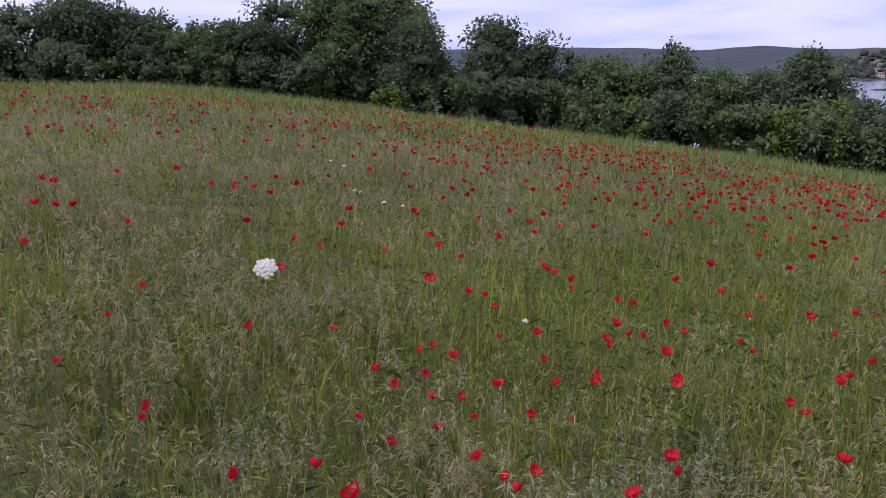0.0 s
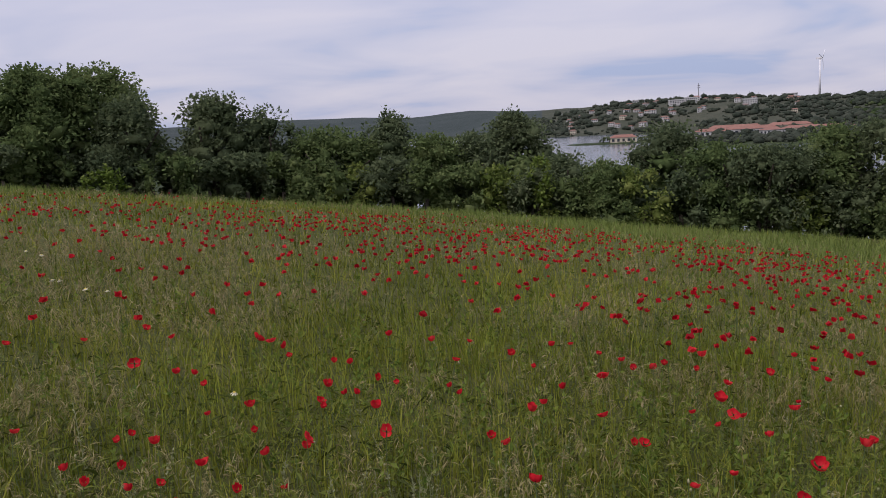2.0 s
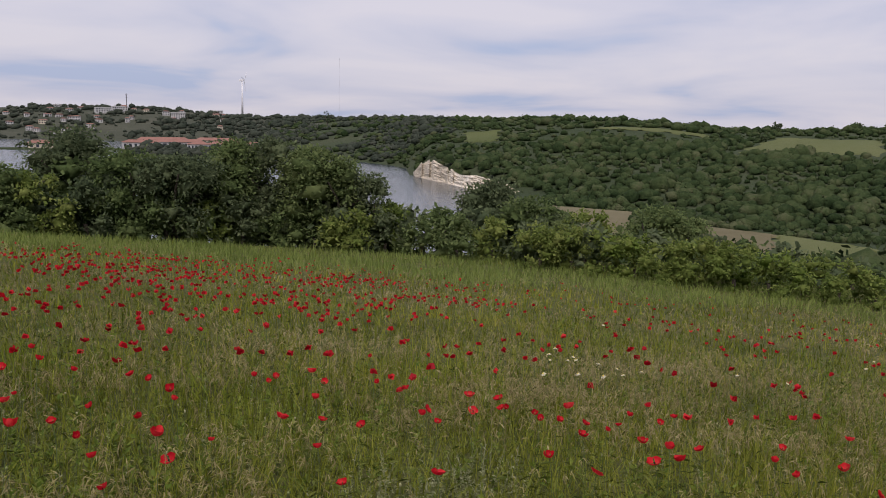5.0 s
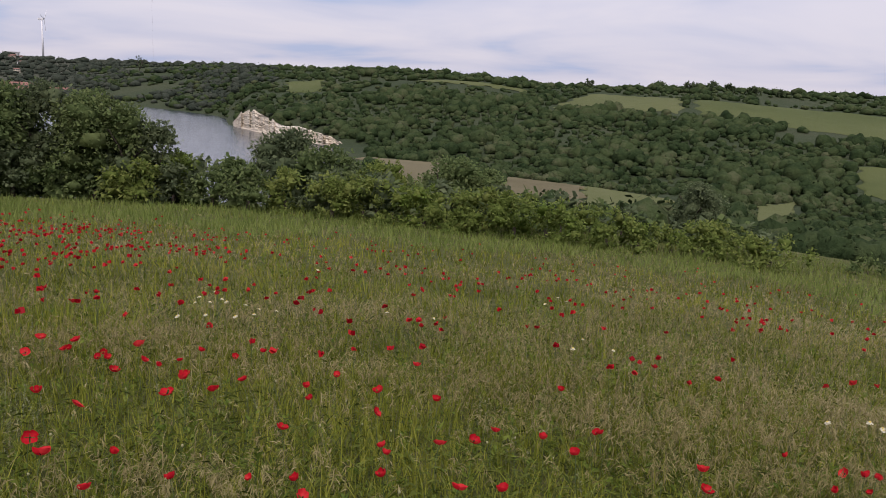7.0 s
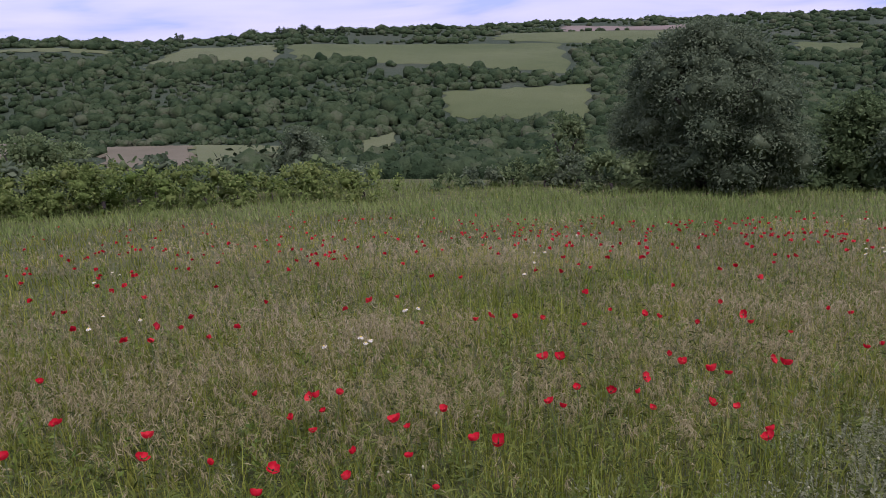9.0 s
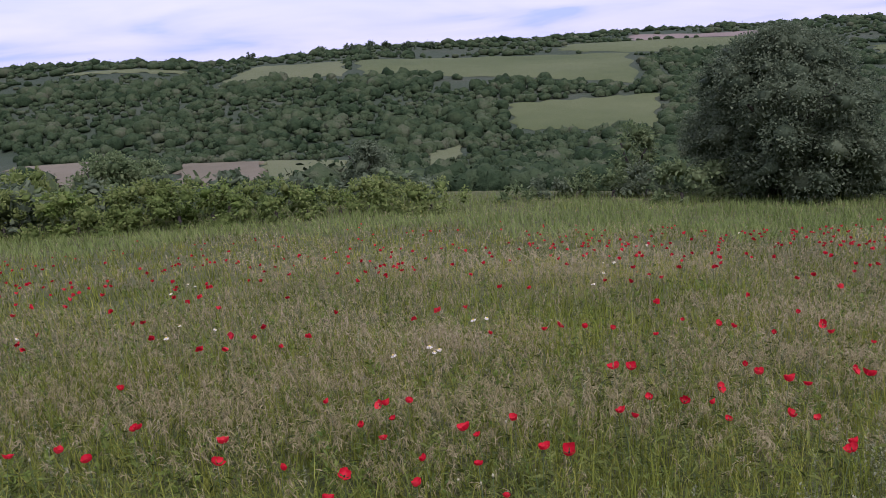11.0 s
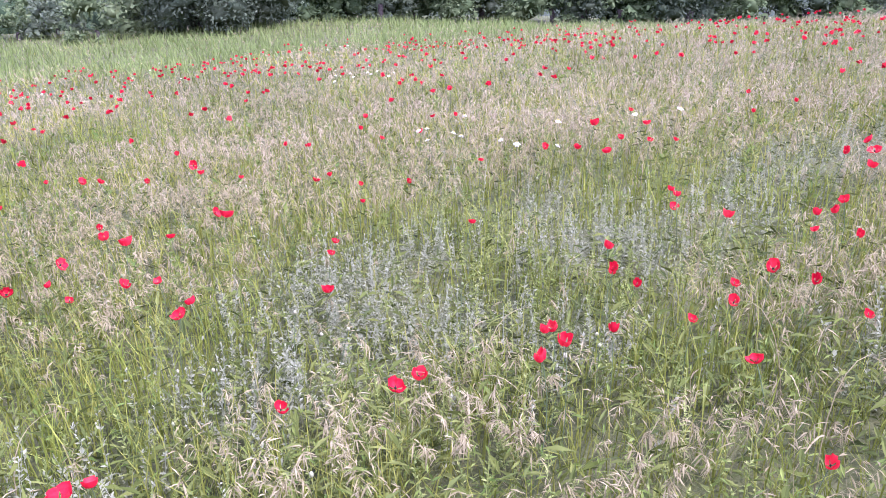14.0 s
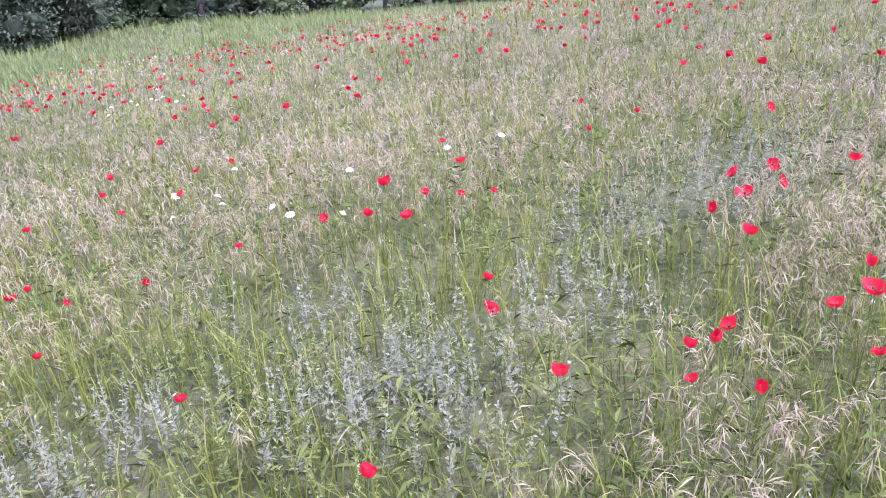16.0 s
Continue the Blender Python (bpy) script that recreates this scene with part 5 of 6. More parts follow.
POPPY_TRACTS.append([
    (4.78, -1.24, -0.00, 0.052), (5.67, -1.17, -0.00, 0.047), (6.93, -0.94, -0.00, 0.045), (5.52, -1.39, -0.00, 0.056), (6.06, -1.34, -0.00, 0.044), (6.08, -1.39, -0.00, 0.051), (5.65, -1.93, 0.02, 0.053), (5.40, -1.95, 0.02, 0.055),
    (6.33, -2.30, 0.02, 0.032), (5.35, -2.26, -0.00, 0.028), (6.29, -2.58, -0.00, 0.055), (5.97, -2.54, -0.02, 0.036), (5.24, -2.52, -0.00, 0.062), (6.03, -2.66, 0.05, 0.042), (6.04, -2.66, -0.01, 0.030), (4.98, -2.52, -0.00, 0.049),
    (6.33, -2.75, -0.00, 0.046), (5.72, -2.67, -0.00, 0.043), (8.20, -3.20, -0.00, 0.034), (5.37, -2.87, -0.00, 0.034), (8.10, -3.63, 0.01, 0.041), (5.80, -3.02, -0.00, 0.070), (8.25, -3.74, 0.04, 0.067), (4.99, -2.86, -0.00, 0.040),
])
POPPY_TRACTS.append([
    (5.63, -3.08, -0.00, 0.028), (7.90, -3.90, 0.05, 0.047), (5.86, -3.27, -0.00, 0.044), (5.26, -3.10, -0.00, 0.038), (8.27, -4.16, -0.01, 0.047), (6.92, -3.94, -0.00, 0.085), (4.90, -3.16, -0.00, 0.028), (5.40, -3.38, -0.00, 0.054),
    (6.92, -4.03, -0.00, 0.076), (7.48, -4.32, 0.06, 0.037), (8.32, -4.71, -0.00, 0.031), (5.35, -3.47, 0.04, 0.057), (5.85, -3.84, 0.00, 0.029), (7.85, -4.84, 0.06, 0.053), (6.02, -3.96, 0.04, 0.038), (5.52, -3.72, 0.12, 0.036),
    (7.88, -4.95, 0.05, 0.037), (6.02, -4.10, 0.02, 0.069), (6.31, -4.35, 0.01, 0.071), (7.86, -5.22, -0.03, 0.035), (6.80, -4.67, -0.00, 0.031), (6.11, -4.30, -0.03, 0.030), (8.40, -5.63, 0.01, 0.037), (6.04, -4.35, -0.10, 0.035),
])
POPPY_TRACTS.append([
    (6.31, -4.61, 0.05, 0.054), (7.61, -5.48, 0.08, 0.058), (7.43, -5.46, 0.01, 0.040), (6.61, -4.96, -0.09, 0.050), (5.87, -4.57, 0.11, 0.054), (5.59, -4.46, 0.06, 0.037), (6.59, -5.20, -0.00, 0.070), (7.20, -5.62, -0.00, 0.031),
    (5.67, -4.59, -0.00, 0.034), (7.99, -6.28, 0.00, 0.033), (6.39, -5.18, 0.03, 0.079), (8.00, -6.49, -0.05, 0.044), (5.38, -4.67, -0.02, 0.042), (5.17, -4.52, 0.04, 0.048), (7.02, -6.02, -0.06, 0.048), (8.04, -6.95, -0.00, 0.039),
    (6.95, -6.08, -0.05, 0.028), (8.17, -7.08, 0.04, 0.043), (4.31, -3.96, -0.00, 0.062), (7.51, -6.78, -0.00, 0.031), (4.36, -4.05, -0.00, 0.041), (6.67, -6.14, -0.07, 0.028), (7.60, -7.22, -0.03, 0.037), (6.05, -5.79, -0.00, 0.028),
])
POPPY_TRACTS.append([
    (7.69, -7.40, 0.04, 0.035), (5.55, -5.39, -0.00, 0.028), (6.67, -6.49, -0.15, 0.036), (5.41, -5.28, -0.00, 0.028), (4.17, -4.10, -0.00, 0.030), (7.89, -7.77, -0.02, 0.034), (5.13, -5.09, -0.05, 0.045), (4.45, -4.57, -0.04, 0.036),
    (6.33, -6.79, -0.03, 0.036), (5.27, -5.88, -0.00, 0.034), (6.13, -7.12, 0.04, 0.039), (4.21, -4.82, -0.00, 0.056), (4.23, -4.89, -0.00, 0.048), (6.04, -7.26, -0.02, 0.050), (5.95, -7.29, 0.14, 0.057), (5.88, -7.38, -0.05, 0.061),
    (6.59, -8.38, 0.01, 0.032), (5.98, -7.61, -0.01, 0.041), (6.25, -8.13, -0.03, 0.052), (5.75, -7.63, 0.00, 0.036), (4.17, -5.33, -0.00, 0.034), (4.19, -5.39, -0.00, 0.041), (5.66, -7.72, -0.00, 0.028), (4.47, -5.94, 0.06, 0.038),
])
POPPY_TRACTS.append([
    (5.19, -7.12, -0.10, 0.042), (4.36, -5.79, 0.04, 0.033), (3.92, -5.11, 0.09, 0.036), (4.36, -5.83, -0.00, 0.028), (5.01, -6.93, -0.12, 0.048), (3.95, -5.20, 0.08, 0.033), (4.33, -5.88, -0.03, 0.030), (4.86, -6.78, -0.00, 0.040),
    (3.98, -5.39, 0.05, 0.028), (6.31, -9.36, 0.01, 0.031), (5.96, -8.92, -0.05, 0.028), (4.37, -6.42, 0.06, 0.041), (5.83, -9.19, -0.00, 0.029), (3.90, -5.70, -0.00, 0.028), (3.99, -6.02, -0.00, 0.031), (3.94, -5.95, -0.00, 0.033),
    (3.94, -6.11, 0.08, 0.044), (4.59, -7.59, 0.09, 0.028), (4.20, -6.77, 0.04, 0.035), (4.10, -6.67, -0.00, 0.028), (3.61, -5.59, -0.00, 0.042), (4.76, -8.26, -0.00, 0.071), (4.13, -6.82, 0.10, 0.038), (3.80, -6.10, 0.06, 0.032),
])
POPPY_TRACTS.append([
    (4.12, -6.82, 0.04, 0.034), (4.62, -8.01, -0.00, 0.077), (4.39, -7.48, 0.04, 0.053), (5.22, -9.58, -0.04, 0.062), (4.71, -8.43, -0.00, 0.066), (3.97, -6.71, 0.01, 0.028), (4.58, -8.21, -0.00, 0.064), (3.58, -6.05, -0.00, 0.028),
    (3.97, -7.09, 0.05, 0.041), (3.27, -5.32, -0.00, 0.028), (3.92, -7.19, 0.06, 0.061), (4.34, -8.35, 0.08, 0.054), (3.95, -7.31, 0.10, 0.032), (3.83, -7.15, 0.05, 0.039), (3.83, -7.19, -0.10, 0.036), (4.14, -8.19, -0.00, 0.036),
    (3.37, -6.01, -0.00, 0.040), (3.42, -6.35, -0.00, 0.049),
])
# heads farther off (x, y)
FAR_TRACTS = []
FAR_TRACTS.append([
    (-2.6, 5.3), (-2.6, 5.6), (-2.4, 5.4), (-4.6, 9.4), (-2.3, 7.3), (-1.9, 6.9), (-1.3, 5.5), (-3.7, 11.1), (-1.7, 6.8), (-2.7, 9.3), (-1.8, 7.3), (-1.8, 7.7), (-1.4, 6.8), (-1.5, 7.6), (-0.7, 5.7),
    (-1.1, 8.1), (-0.2, 6.0), (-0.2, 6.6), (-0.5, 8.9), (-0.3, 8.1), (-0.4, 8.9), (-0.1, 8.0), (-0.0, 7.8), (0.4, 5.9), (0.3, 6.8), (0.1, 8.2), (0.3, 8.3), (0.7, 6.3), (0.7, 6.6), (0.6, 7.3),
    (0.9, 7.3), (0.9, 8.3), (1.2, 8.2), (1.7, 6.9), (1.8, 5.5), (2.0, 7.8), (2.2, 8.0), (2.6, 8.0), (2.9, 11.6), (2.9, 7.8), (3.1, 7.9), (3.4, 4.9), (3.6, 4.9), (3.8, 5.1), (3.8, 4.9),
])
FAR_TRACTS.append([
    (4.0, 5.7), (4.1, 5.6), (3.9, 4.9), (4.0, 4.8), (4.2, 5.0), (4.8, 6.4), (4.3, 4.5), (4.4, 4.6), (5.5, 7.6), (5.2, 6.5), (4.3, 4.1), (5.7, 7.5), (5.3, 6.4), (4.7, 4.6), (4.6, 4.3),
    (4.8, 4.6), (5.4, 5.4), (6.2, 7.1), (6.1, 6.8), (5.7, 5.8), (6.1, 5.9), (6.0, 5.5), (5.2, 3.9), (5.3, 3.8), (6.9, 6.5), (9.3, 10.1), (5.6, 3.8), (6.4, 4.9), (5.8, 3.8), (10.9, 11.2),
    (5.9, 3.7), (8.8, 7.9), (5.5, 2.9), (6.6, 4.4), (7.9, 6.0), (5.7, 2.9), (5.7, 2.7), (5.9, 2.7), (7.1, 3.8), (6.8, 3.1), (6.9, 3.0), (7.0, 2.8), (8.0, 3.6), (7.7, 2.8), (16.0, 9.4),
])
FAR_TRACTS.append([
    (14.0, 7.5), (13.4, 6.8), (11.9, 5.5), (6.8, 1.4), (14.6, 6.5), (8.6, 2.5), (6.5, 1.0), (8.9, 2.3), (9.7, 2.7), (8.5, 1.9), (9.8, 2.7), (6.8, 0.8), (8.3, 1.7), (7.6, 1.0), (8.1, 1.3),
    (7.1, 0.7), (7.3, 0.5), (9.0, 1.4), (8.5, 0.9), (8.1, 0.6), (7.7, 0.4), (8.9, 0.8), (8.8, 0.7), (9.6, 1.0), (12.0, 1.9), (13.8, 2.1), (10.8, 0.8), (17.8, 2.5), (14.1, 1.3), (11.6, 0.4),
    (16.8, 1.7), (8.8, -0.4), (17.6, 1.5), (17.2, 1.2), (24.9, 2.8), (13.5, 0.0), (8.2, -1.0), (13.8, -0.5), (8.2, -1.2), (8.4, -1.2), (8.3, -1.6), (15.8, -1.3), (16.2, -1.4), (8.4, -1.8), (15.0, -1.7),
])
FAR_TRACTS.append([
    (12.3, -1.7), (13.7, -1.8), (12.7, -2.0), (14.4, -2.0), (12.9, -2.0), (9.0, -2.6), (9.1, -2.8), (20.3, -4.7), (10.6, -3.7), (17.3, -7.2), (9.2, -4.7), (16.3, -7.4), (14.3, -7.2), (13.2, -6.9), (15.6, -8.2),
    (9.5, -5.6), (10.5, -6.6), (13.4, -8.6), (11.3, -7.4), (10.9, -7.2), (9.9, -6.6), (12.1, -8.7), (10.3, -8.8), (9.1, -7.9), (9.0, -8.3), (9.3, -9.2), (8.2, -9.1), (9.2, -10.6), (9.1, -11.2), (6.2, -10.4),
    (6.5, -11.2), (5.9, -10.5), (5.9, -11.1), (5.6, -10.3), (5.6, -11.5), (5.1, -11.0),
])


# ------------------------------------------------------------------ poppies
def petal_faces(bm, angle, spread, size, cup, rng):
    """One petal: a curved, crinkled fan standing off the heart."""
    nu, nv = 5, 4
    grid = []
    wob = rng.uniform(0, 6.28)
    for i in range(nu):
        u = -1 + 2 * i / (nu - 1)
        row = []
        for j in range(nv):
            v = j / (nv - 1)
            a = angle + u * spread * (0.35 + 0.65 * v**0.6)
            length = size * (1 - 0.20 * u * u * v)
            out = length * 0.95 * v**0.75 * (1 - 0.45 * cup * v * v)
            up = length * (0.10 + 0.95 * cup) * v**1.5
            crinkle = 0.05 * size * v * math.sin(u * 7 + wob) + rng.uniform(-0.03, 0.03) * size * v
            row.append(bm.verts.new((math.cos(a) * (out + crinkle) + 0.002 * math.cos(angle), math.sin(a) * (out + crinkle) + 0.002 * math.sin(angle), up + crinkle * 0.6)))
        grid.append(row)
    for i in range(nu - 1):
        for j in range(nv - 1):
            bm.faces.new((grid[i][j], grid[i + 1][j], grid[i + 1][j + 1], grid[i][j + 1]))


def tube(bm, pts, radii, sides=5):
    rings = []
    for p, r in zip(pts, radii):
        rings.append([bm.verts.new((p[0] + r * math.cos(k * math.tau / sides), p[1] + r * math.sin(k * math.tau / sides), p[2])) for k in range(sides)])
    for r0, r1 in zip(rings, rings[1:]):
        for k in range(sides):
            bm.faces.new((r0[k], r0[(k + 1) % sides], r1[(k + 1) % sides], r1[k]))


def poppy(seed, head, size, cup, tilt, label):
    rng = random.Random(seed)
    head -= size * 0.7
    ob = thing("poppy", 0, 0, -50)
    tagged(ob, label, "poppy", "poppies in the meadow")
    bm = bmesh.new()
    lean = rng.uniform(0.02, 0.06)
    pts = [(lean * math.sin(s * 2.2), lean * 0.6 * math.sin(s * 3.0), (head + 0.03) * s - 0.03) for s in (0, 0.25, 0.5, 0.75, 0.93, 1.0)]
    shift = pts[-1]
    pts = [(a - shift[0], b - shift[1], c) for a, b, c in pts]
    tube(bm, pts, [0.0017, 0.0016, 0.0015, 0.0014, 0.0014, 0.0018])
    part("stem", bm, M_STEM, ob)
    turn = Matrix.Translation((0, 0, head)) @ Matrix.Rotation(tilt, 4, Vector((math.cos(seed), math.sin(seed), 0)))
    for k in range(4):
        bm = bmesh.new()
        petal_faces(bm, math.tau * k / 4 + rng.uniform(-0.15, 0.15), 1.12 if k % 2 else 0.95, size * rng.uniform(0.9, 1.06) * (1.06 if k % 2 else 0.95), cup * rng.uniform(0.85, 1.15), rng)
        bm.transform(turn)
        part("petal", bm, M_PETAL, ob, smooth=True)
    bm = bmesh.new()
    bmesh.ops.create_icosphere(bm, subdivisions=1, radius=size * 0.12, matrix=turn @ Matrix.Translation((0, 0, size * 0.14)) @ Matrix.Diagonal((1, 1, 0.9, 1)))
    part("heart", bm, M_HEART, ob, "near-black seed head and stamens")
    return ob


KINDS = [poppy(i, h, s, c, t, lab) for i, (h, s, c, t, lab) in enumerate([
    (0.37, 0.041, 0.50, 0.35, "scarlet poppy cupped on a hairy stem"), (0.39, 0.037, 0.68, 0.20, "half-closed scarlet poppy in the grass"), (0.37, 0.043, 0.25, 0.60, "wide open scarlet poppy tilted over"),
    (0.36, 0.033, 0.60, 0.45, "small scarlet poppy among the grass"), (0.37, 0.040, 0.40, 0.95, "open scarlet poppy nodding sideways"), (0.37, 0.030, 0.80, 0.40, "small closed red poppy in the grass"),
    (0.37, 0.024, 0.65, 0.30, "very small scarlet poppy in the grass"), (0.36, 0.050, 0.60, 0.30, "large scarlet poppy opened like a bowl"),
])]
HEAD_SIZE = (0.030, 0.024, 0.037, 0.021, 0.031, 0.018, 0.015, 0.037)
rp = random.Random(11)
placed = []
for tract in POPPY_TRACTS:
    for px, py, rise, width in tract:
        chances = [math.exp(-((math.log(0.92 * width / (2 * half)) / 0.24) ** 2)) * taste + 1e-9 for half, taste in zip(HEAD_SIZE, (1.0, 1.6, 0.25, 1.3, 0.6, 1.5, 1.2, 1.3))]
        pick = rp.choices(range(len(KINDS)), chances)[0]
        kind, size = KINDS[pick], min(max(0.92 * width / (2 * HEAD_SIZE[pick]), 0.8), 1.3)
        place = pose(px, py, float(tops(np.float64(px), np.float64(py))) - SWARD + min(rise, 0), rp.uniform(-4, 4), rp.uniform(-4, 4), rp.uniform(0, 360))
        copy_thing(kind, place @ Matrix.Diagonal((size, size, 1 + max(rise, 0) / 0.37, 1)))
        placed.append((px, py))
for kind in KINDS:
    for o in list(kind.children_recursive) + [kind]:
        bpy.data.objects.remove(o)


# the crowd of poppies farther off
def poppy_density(p):
    r, az = np.hypot(p[:, 0], p[:, 1]), np.degrees(np.arctan2(p[:, 0], p[:, 1]))
    north = 1.5 * np.exp(-(((r - 14.5) / 4.5) ** 2)) * np.clip((az + 4) / 12, 0, 1) * np.clip((66 - az) / 14, 0, 1)
    northwest = 0.35 * np.exp(-(((r - 17) / 6) ** 2)) * np.clip((6 - az) / 10, 0, 1)
    east = 0.10 * np.exp(-(((r - 15) / 6) ** 2)) * np.clip((az - 58) / 10, 0, 1) * np.clip((104 - az) / 8, 0, 1)
    south = 0.32 * np.exp(-(((np.hypot(p[:, 0] - 2, p[:, 1] + 3) - 16) / 4.5) ** 2)) * np.clip((az - 98) / 10, 0, 1)
    close = 0.30 * np.exp(-(((r - 7) / 2.4) ** 2)) * np.clip((az - 12) / 15, 0, 1) * np.clip((84 - az) / 14, 0, 1)
    tuft = 0.08 + 1.5 * patch(p, 1.3, 5.0) ** 3 + 1.1 * patch(p, 3.1, 1.0) ** 4
    beyond = np.clip((distance_to_walk(p) - 5.5) / 3, 0, 1)
    return (north + northwest + east + south + close + 0.03) * tuft * beyond * (1 - lush(p))


p = spots(16000, 3.6, 27, 1.6)
p = choose(p, np.clip(poppy_density(p) * 1.35, 0, 1))
known = np.array(placed)
p = p[np.linalg.norm(p[:, None] - known[None], axis=2).min(1) > 0.3]
p = np.concatenate([p] + [np.array(tract) for tract in FAR_TRACTS])
n = len(p)
base = on_ground(p)
headz = SWARD + 0.0 + RNG.normal(0, 0.035, n)
s = np.linspace(0, 1, 2)[None, :, None]
pts = base[:, None, :] + np.array([0, 0, 1.0]) * (headz[:, None, None] * s)
stems = ribbons(pts, np.broadcast_to((unit(RNG.uniform(0, 6.28, n)) * 0.002)[:, None, :], pts.shape))
heads = base + np.array([0, 0, 1.0]) * headz[:, None]
pet = []
for k in range(4):
    a = k * np.pi / 2 + RNG.uniform(0, 1.5, n)
    way = unit(a) * RNG.uniform(0.5, 1.0, n)[:, None] + [0, 0, 0.7]
    way /= np.linalg.norm(way, axis=1, keepdims=True)
    ln = RNG.uniform(0.022, 0.044, n)
    pet.append(leaves(heads, way, ln, ln * 1.5, 3, -0.2))
stuff("poppy_field", pet, M_PETAL_FAR, "crowd of scarlet poppies across the meadow", "poppies")
stuff("poppy_stems", [stems], M_STEM, "thin green stems under the far poppies", "stems")

# nodding buds and seed pods
p = spots(420, 1.4, 9, 1.2)
n = len(p)
base = on_ground(p)
hz = RNG.uniform(0.24, 0.40, n)
pts = base[:, None, :] + np.array([0, 0, 1.0]) * (hz[:, None, None] * s) + np.stack([RNG.normal(0, 0.03, n), RNG.normal(0, 0.03, n), 0 * hz], -1)[:, None, :] * s
stuff("bud_stems", [ribbons(pts, np.broadcast_to((unit(RNG.uniform(0, 6.28, n)) * 0.0013)[:, None, :], pts.shape))], M_STEM, "thin stems of poppy buds", "stems")
bv, bf = lumps(ICO1, pts[:, 1], np.stack([RNG.uniform(0.004, 0.007, n)] * 2 + [RNG.uniform(0.007, 0.012, n)], -1), 0.04)
tagged(new("poppy_buds", mesh_of("poppy_buds", bv, bf, material("bud_green", [(0.12, 0.15, 0.05), (0.21, 0.22, 0.10), (0.32, 0.30, 0.17)], 0.7, 20.0, 0.9), True)), "pale green poppy buds and seed pods", "buds", kind="stuff")


# ------------------------------------------------------------------ white flowers
def daisy(seed, head, size):
    rng = random.Random(seed)
    ob = tagged(thing("daisy", 0, 0, -50), "cream-white daisy with a yellow disc", "daisy", "daisies in the meadow")
    bm = bmesh.new()
    tube(bm, [(0, 0, -0.03), (0.006, 0.004, head * 0.5), (0, 0, head)], [0.0013, 0.0012, 0.0012])
    part("stem", bm, M_STEM, ob)
    for k in range(13):
        bm = bmesh.new()
        a = math.tau * k / 13
        c, sn = math.cos(a), math.sin(a)
        w = size * 0.14
        v = [bm.verts.new(q) for q in ((c * size * 0.3 + sn * w * 0.5, sn * size * 0.3 - c * w * 0.5, head + 0.002), (c * size * 0.3 - sn * w * 0.5, sn * size * 0.3 + c * w * 0.5, head + 0.002), (c * size * 0.92 - sn * w, sn * size * 0.92 + c * w, head - size * rng.uniform(0.2, 0.45)), (c * size * 0.92 + sn * w, sn * size * 0.92 - c * w, head - size * rng.uniform(0.2, 0.45)))]
        bm.faces.new(v)
        part("ray", bm, M_WHITE, ob)
    bm = bmesh.new()
    bmesh.ops.create_icosphere(bm, subdivisions=1, radius=size * 0.36, matrix=Matrix.Translation((0, 0, head + 0.003)) @ Matrix.Diagonal((1, 1, 0.5, 1)))
    part("disc", bm, M_YELLOW, ob)
    return ob


DAISIES = [daisy(i, h, s) for i, (h, s) in enumerate([(0.42, 0.022), (0.41, 0.025), (0.43, 0.019)])]
DAISY_SPOTS = [
    (-0.60, 7.3), (-0.68, 7.35), (-1.30, 9.5), (-0.30, 6.5), (-0.42, 6.7), (0.30, 3.70), (-1.1, 9.1), 
    (8.8, 1.2), (9.1, 1.1), (12.4, 0.4), (8.7, -0.6), (9.2, -0.7), (7.6, -2.7), (7.6, -2.8), (7.6, -2.92), (9.0, -3.1), (8.8, -3.2), (8.9, -0.6), (12.8, 0.6),
    (12.3, 0.6), (7.3, -2.8), (7.5, -7.3), (7.2, -7.0), (7.1, -6.9), (6.8, -6.9), (6.5, -7.2), (6.3, -7.1), (7.3, -7.4), (6.7, -7.7), (6.6, -7.4), (6.6, -8.4), (6.4, -8.5), (6.7, -6.8),
    (8.35, 2.87), (7.85, 2.68), (7.92, 2.64), (7.54, 2.52), (7.47, 2.42), (7.74, 2.47), (8.11, 2.54), (7.77, 2.30), (7.76, 2.25), (7.32, 2.08), (7.56, 1.99), (7.59, 1.84), (7.45, 1.74),
    (12.20, 4.14), (12.27, -9.12), (11.93, -8.95), (11.43, -8.77), (12.29, -9.43), (11.84, -9.23), (11.61, -9.19), (11.68, -9.36), (11.53, -9.36), (11.49, -9.44), (14.09, -10.65), (12.32, -9.58), (11.73, -8.75),
    (19.34, -12.83), (18.93, -12.69), (20.47, -13.76), (21.23, -9.31), (19.17, -8.79), (20.70, -9.48), (16.71, -6.21), (16.38, -6.18), (14.19, -5.26), (12.95, -4.70), (12.70, -4.74), (10.60, -4.41), (14.80, -7.90),
]
for i, (dx, dy) in enumerate(DAISY_SPOTS):
    copy_thing(DAISIES[i % 3], pose(dx, dy, float(tops(np.float64(dx), np.float64(dy))) - SWARD, rp.uniform(-28, 28), rp.uniform(-28, 28), rp.uniform(0, 360)))
for kind in DAISIES:
    for o in list(kind.children_recursive) + [kind]:
        bpy.data.objects.remove(o)

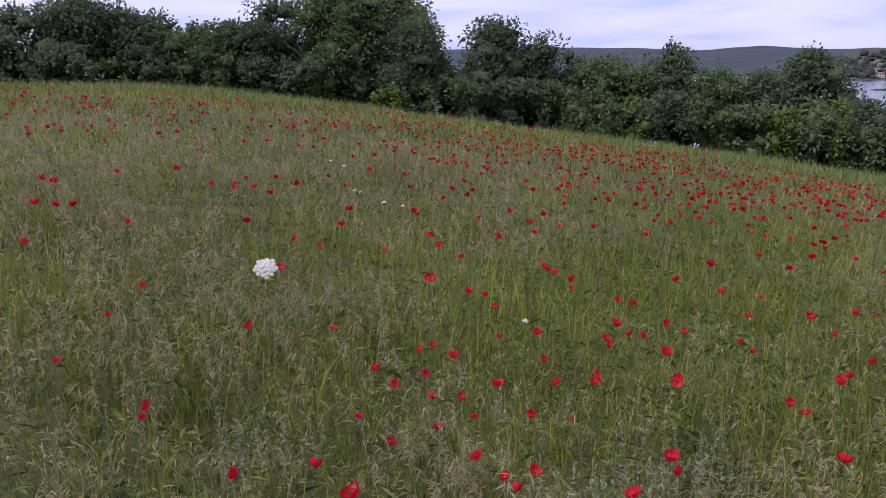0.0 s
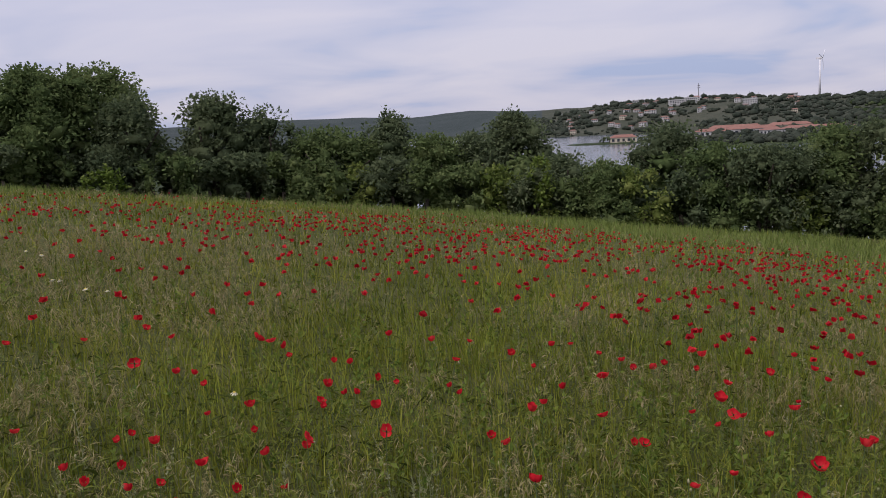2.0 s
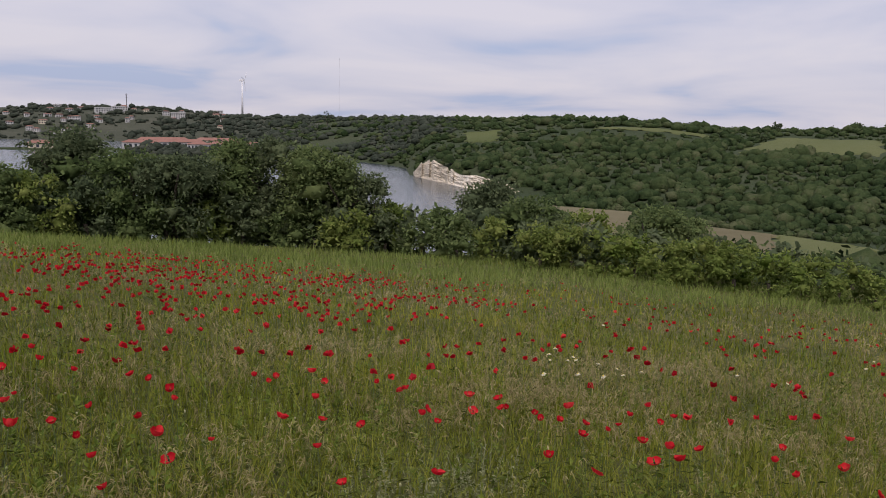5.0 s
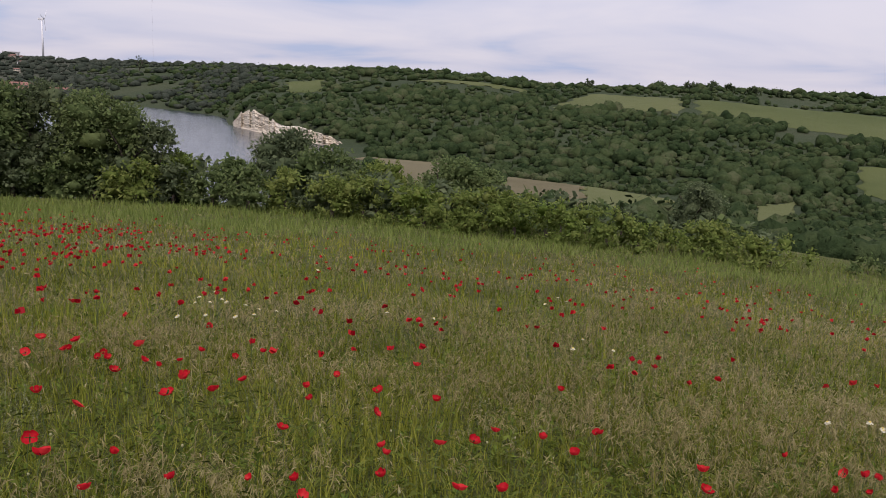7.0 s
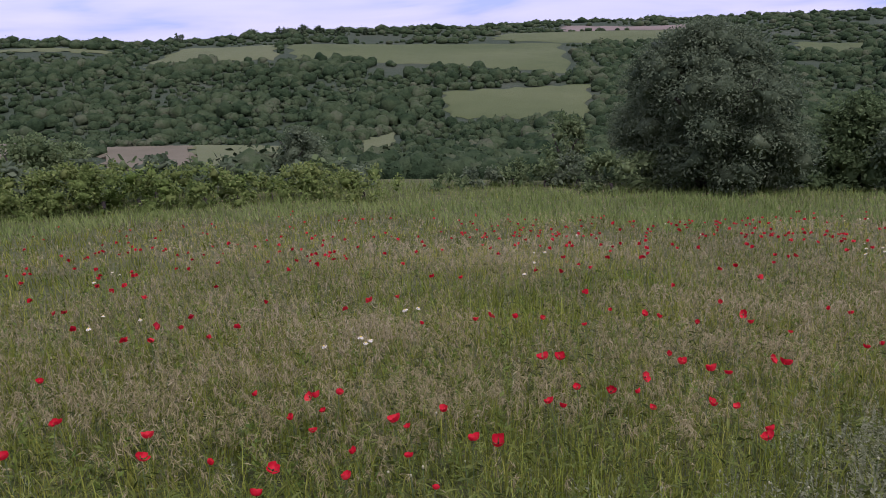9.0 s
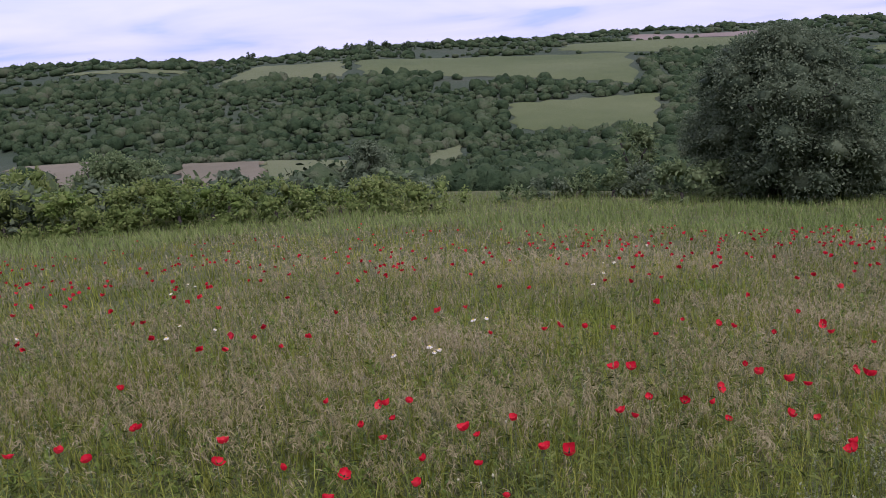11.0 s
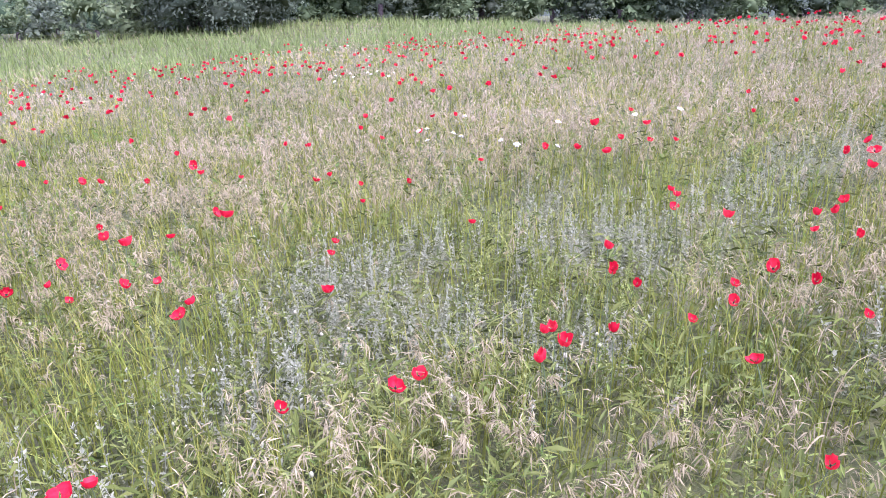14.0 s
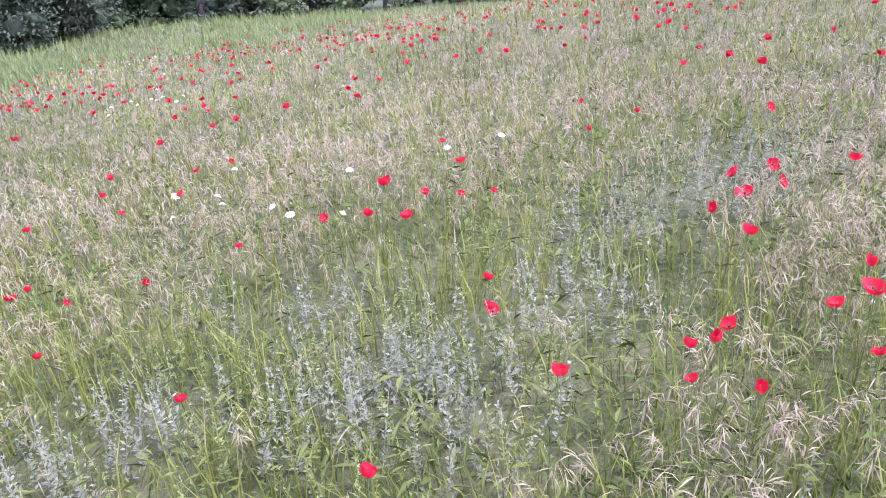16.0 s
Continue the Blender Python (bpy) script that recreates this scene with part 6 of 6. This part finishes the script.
ux, uy = -0.79, 3.63
umbel = tagged(thing("white_umbel", ux, uy, float(tops(np.float64(ux), np.float64(uy))) - SWARD), "large creamy white umbel of tiny flowers", "umbel")
bm = bmesh.new()
tube(bm, [(0, 0, -0.03), (0.012, 0, 0.28), (0, 0, 0.52)], [0.003, 0.0026, 0.0022])
part("stem", bm, M_STEM, umbel)
ru = random.Random(3)
NOD = Matrix.Translation((0, 0, 0.515)) @ Matrix.Rotation(radians(48), 4, Vector((1, 0.2, 0))) @ Matrix.Translation((0, 0, -0.515))
for k in range(26):
    rr, a = 0.047 * math.sqrt((k + 0.5) / 26), k * 2.39996
    c = Vector((rr * math.cos(a), rr * math.sin(a), 0.58 - 6.0 * rr * rr))
    bm = bmesh.new()
    tube(bm, [(0, 0, 0.515), (c.x * 0.6, c.y * 0.6, 0.55), (c.x, c.y, c.z)], [0.0009, 0.0008, 0.0008], 4)
    bm.transform(NOD)
    part("ray", bm, M_STEM, umbel)
    bm = bmesh.new()
    bmesh.ops.create_icosphere(bm, subdivisions=3, radius=0.0105, matrix=Matrix.Translation(c) @ Matrix.Diagonal((1.0, 1.0, 0.5, 1)))
    for vert in bm.verts:
        vert.co += (vert.co - c).normalized() * ru.uniform(-0.0016, 0.0022)
    bm.transform(NOD)
    part("floret", bm, M_WHITE, umbel)


# arching dry grass stalks beside the path
rs = random.Random(21)
for sx, sy in [(4.15, -5.05), (4.3, -5.2), (3.7, -5.9), (5.0, -6.3), (4.75, -3.9), (4.4, 0.1), (2.5, 2.3), (4.6, -0.6), (5.6, -7.4), (3.4, -5.6)]:
    stalk = tagged(thing("dry_stalk", sx, sy, float(tops(np.float64(sx), np.float64(sy))) - SWARD, rs.uniform(0, 360)), "pale dry grass stalk arching over the sward", "grass stalk", "dry stalks in the meadow")
    reach, rise = rs.uniform(0.14, 0.30), rs.uniform(0.30, 0.44)
    bm = bmesh.new()
    tube(bm, [(reach * s0**2, 0.03 * math.sin(3 * s0), rise * math.sin(1.9 * s0) - 0.02) for s0 in np.linspace(0, 1, 9)], [0.0022 - 0.0012 * s0 for s0 in np.linspace(0, 1, 9)])
    part("stem", bm, M_STRAW, stalk)
    bm = bmesh.new()
    root = Vector((reach * 0.09, 0.02, rise * 0.5))
    side = Vector((rs.uniform(-1, 1), rs.uniform(-1, 1), 0)).normalized()
    flat_side = side.cross(Vector((0, 0, 1))) * 0.004
    rows = [(root + side * (0.16 * s0) + Vector((0, 0, 0.10 * s0 - 0.12 * s0 * s0)), 1 - s0 * 0.9) for s0 in np.linspace(0, 1, 5)]
    pairs = [(bm.verts.new(p0 - flat_side * w0), bm.verts.new(p0 + flat_side * w0)) for p0, w0 in rows]
    for (a0, a1), (c0, c1) in zip(pairs, pairs[1:]):
        bm.faces.new((a0, a1, c1, c0))
    part("leaf_blade", bm, M_STRAW, stalk)
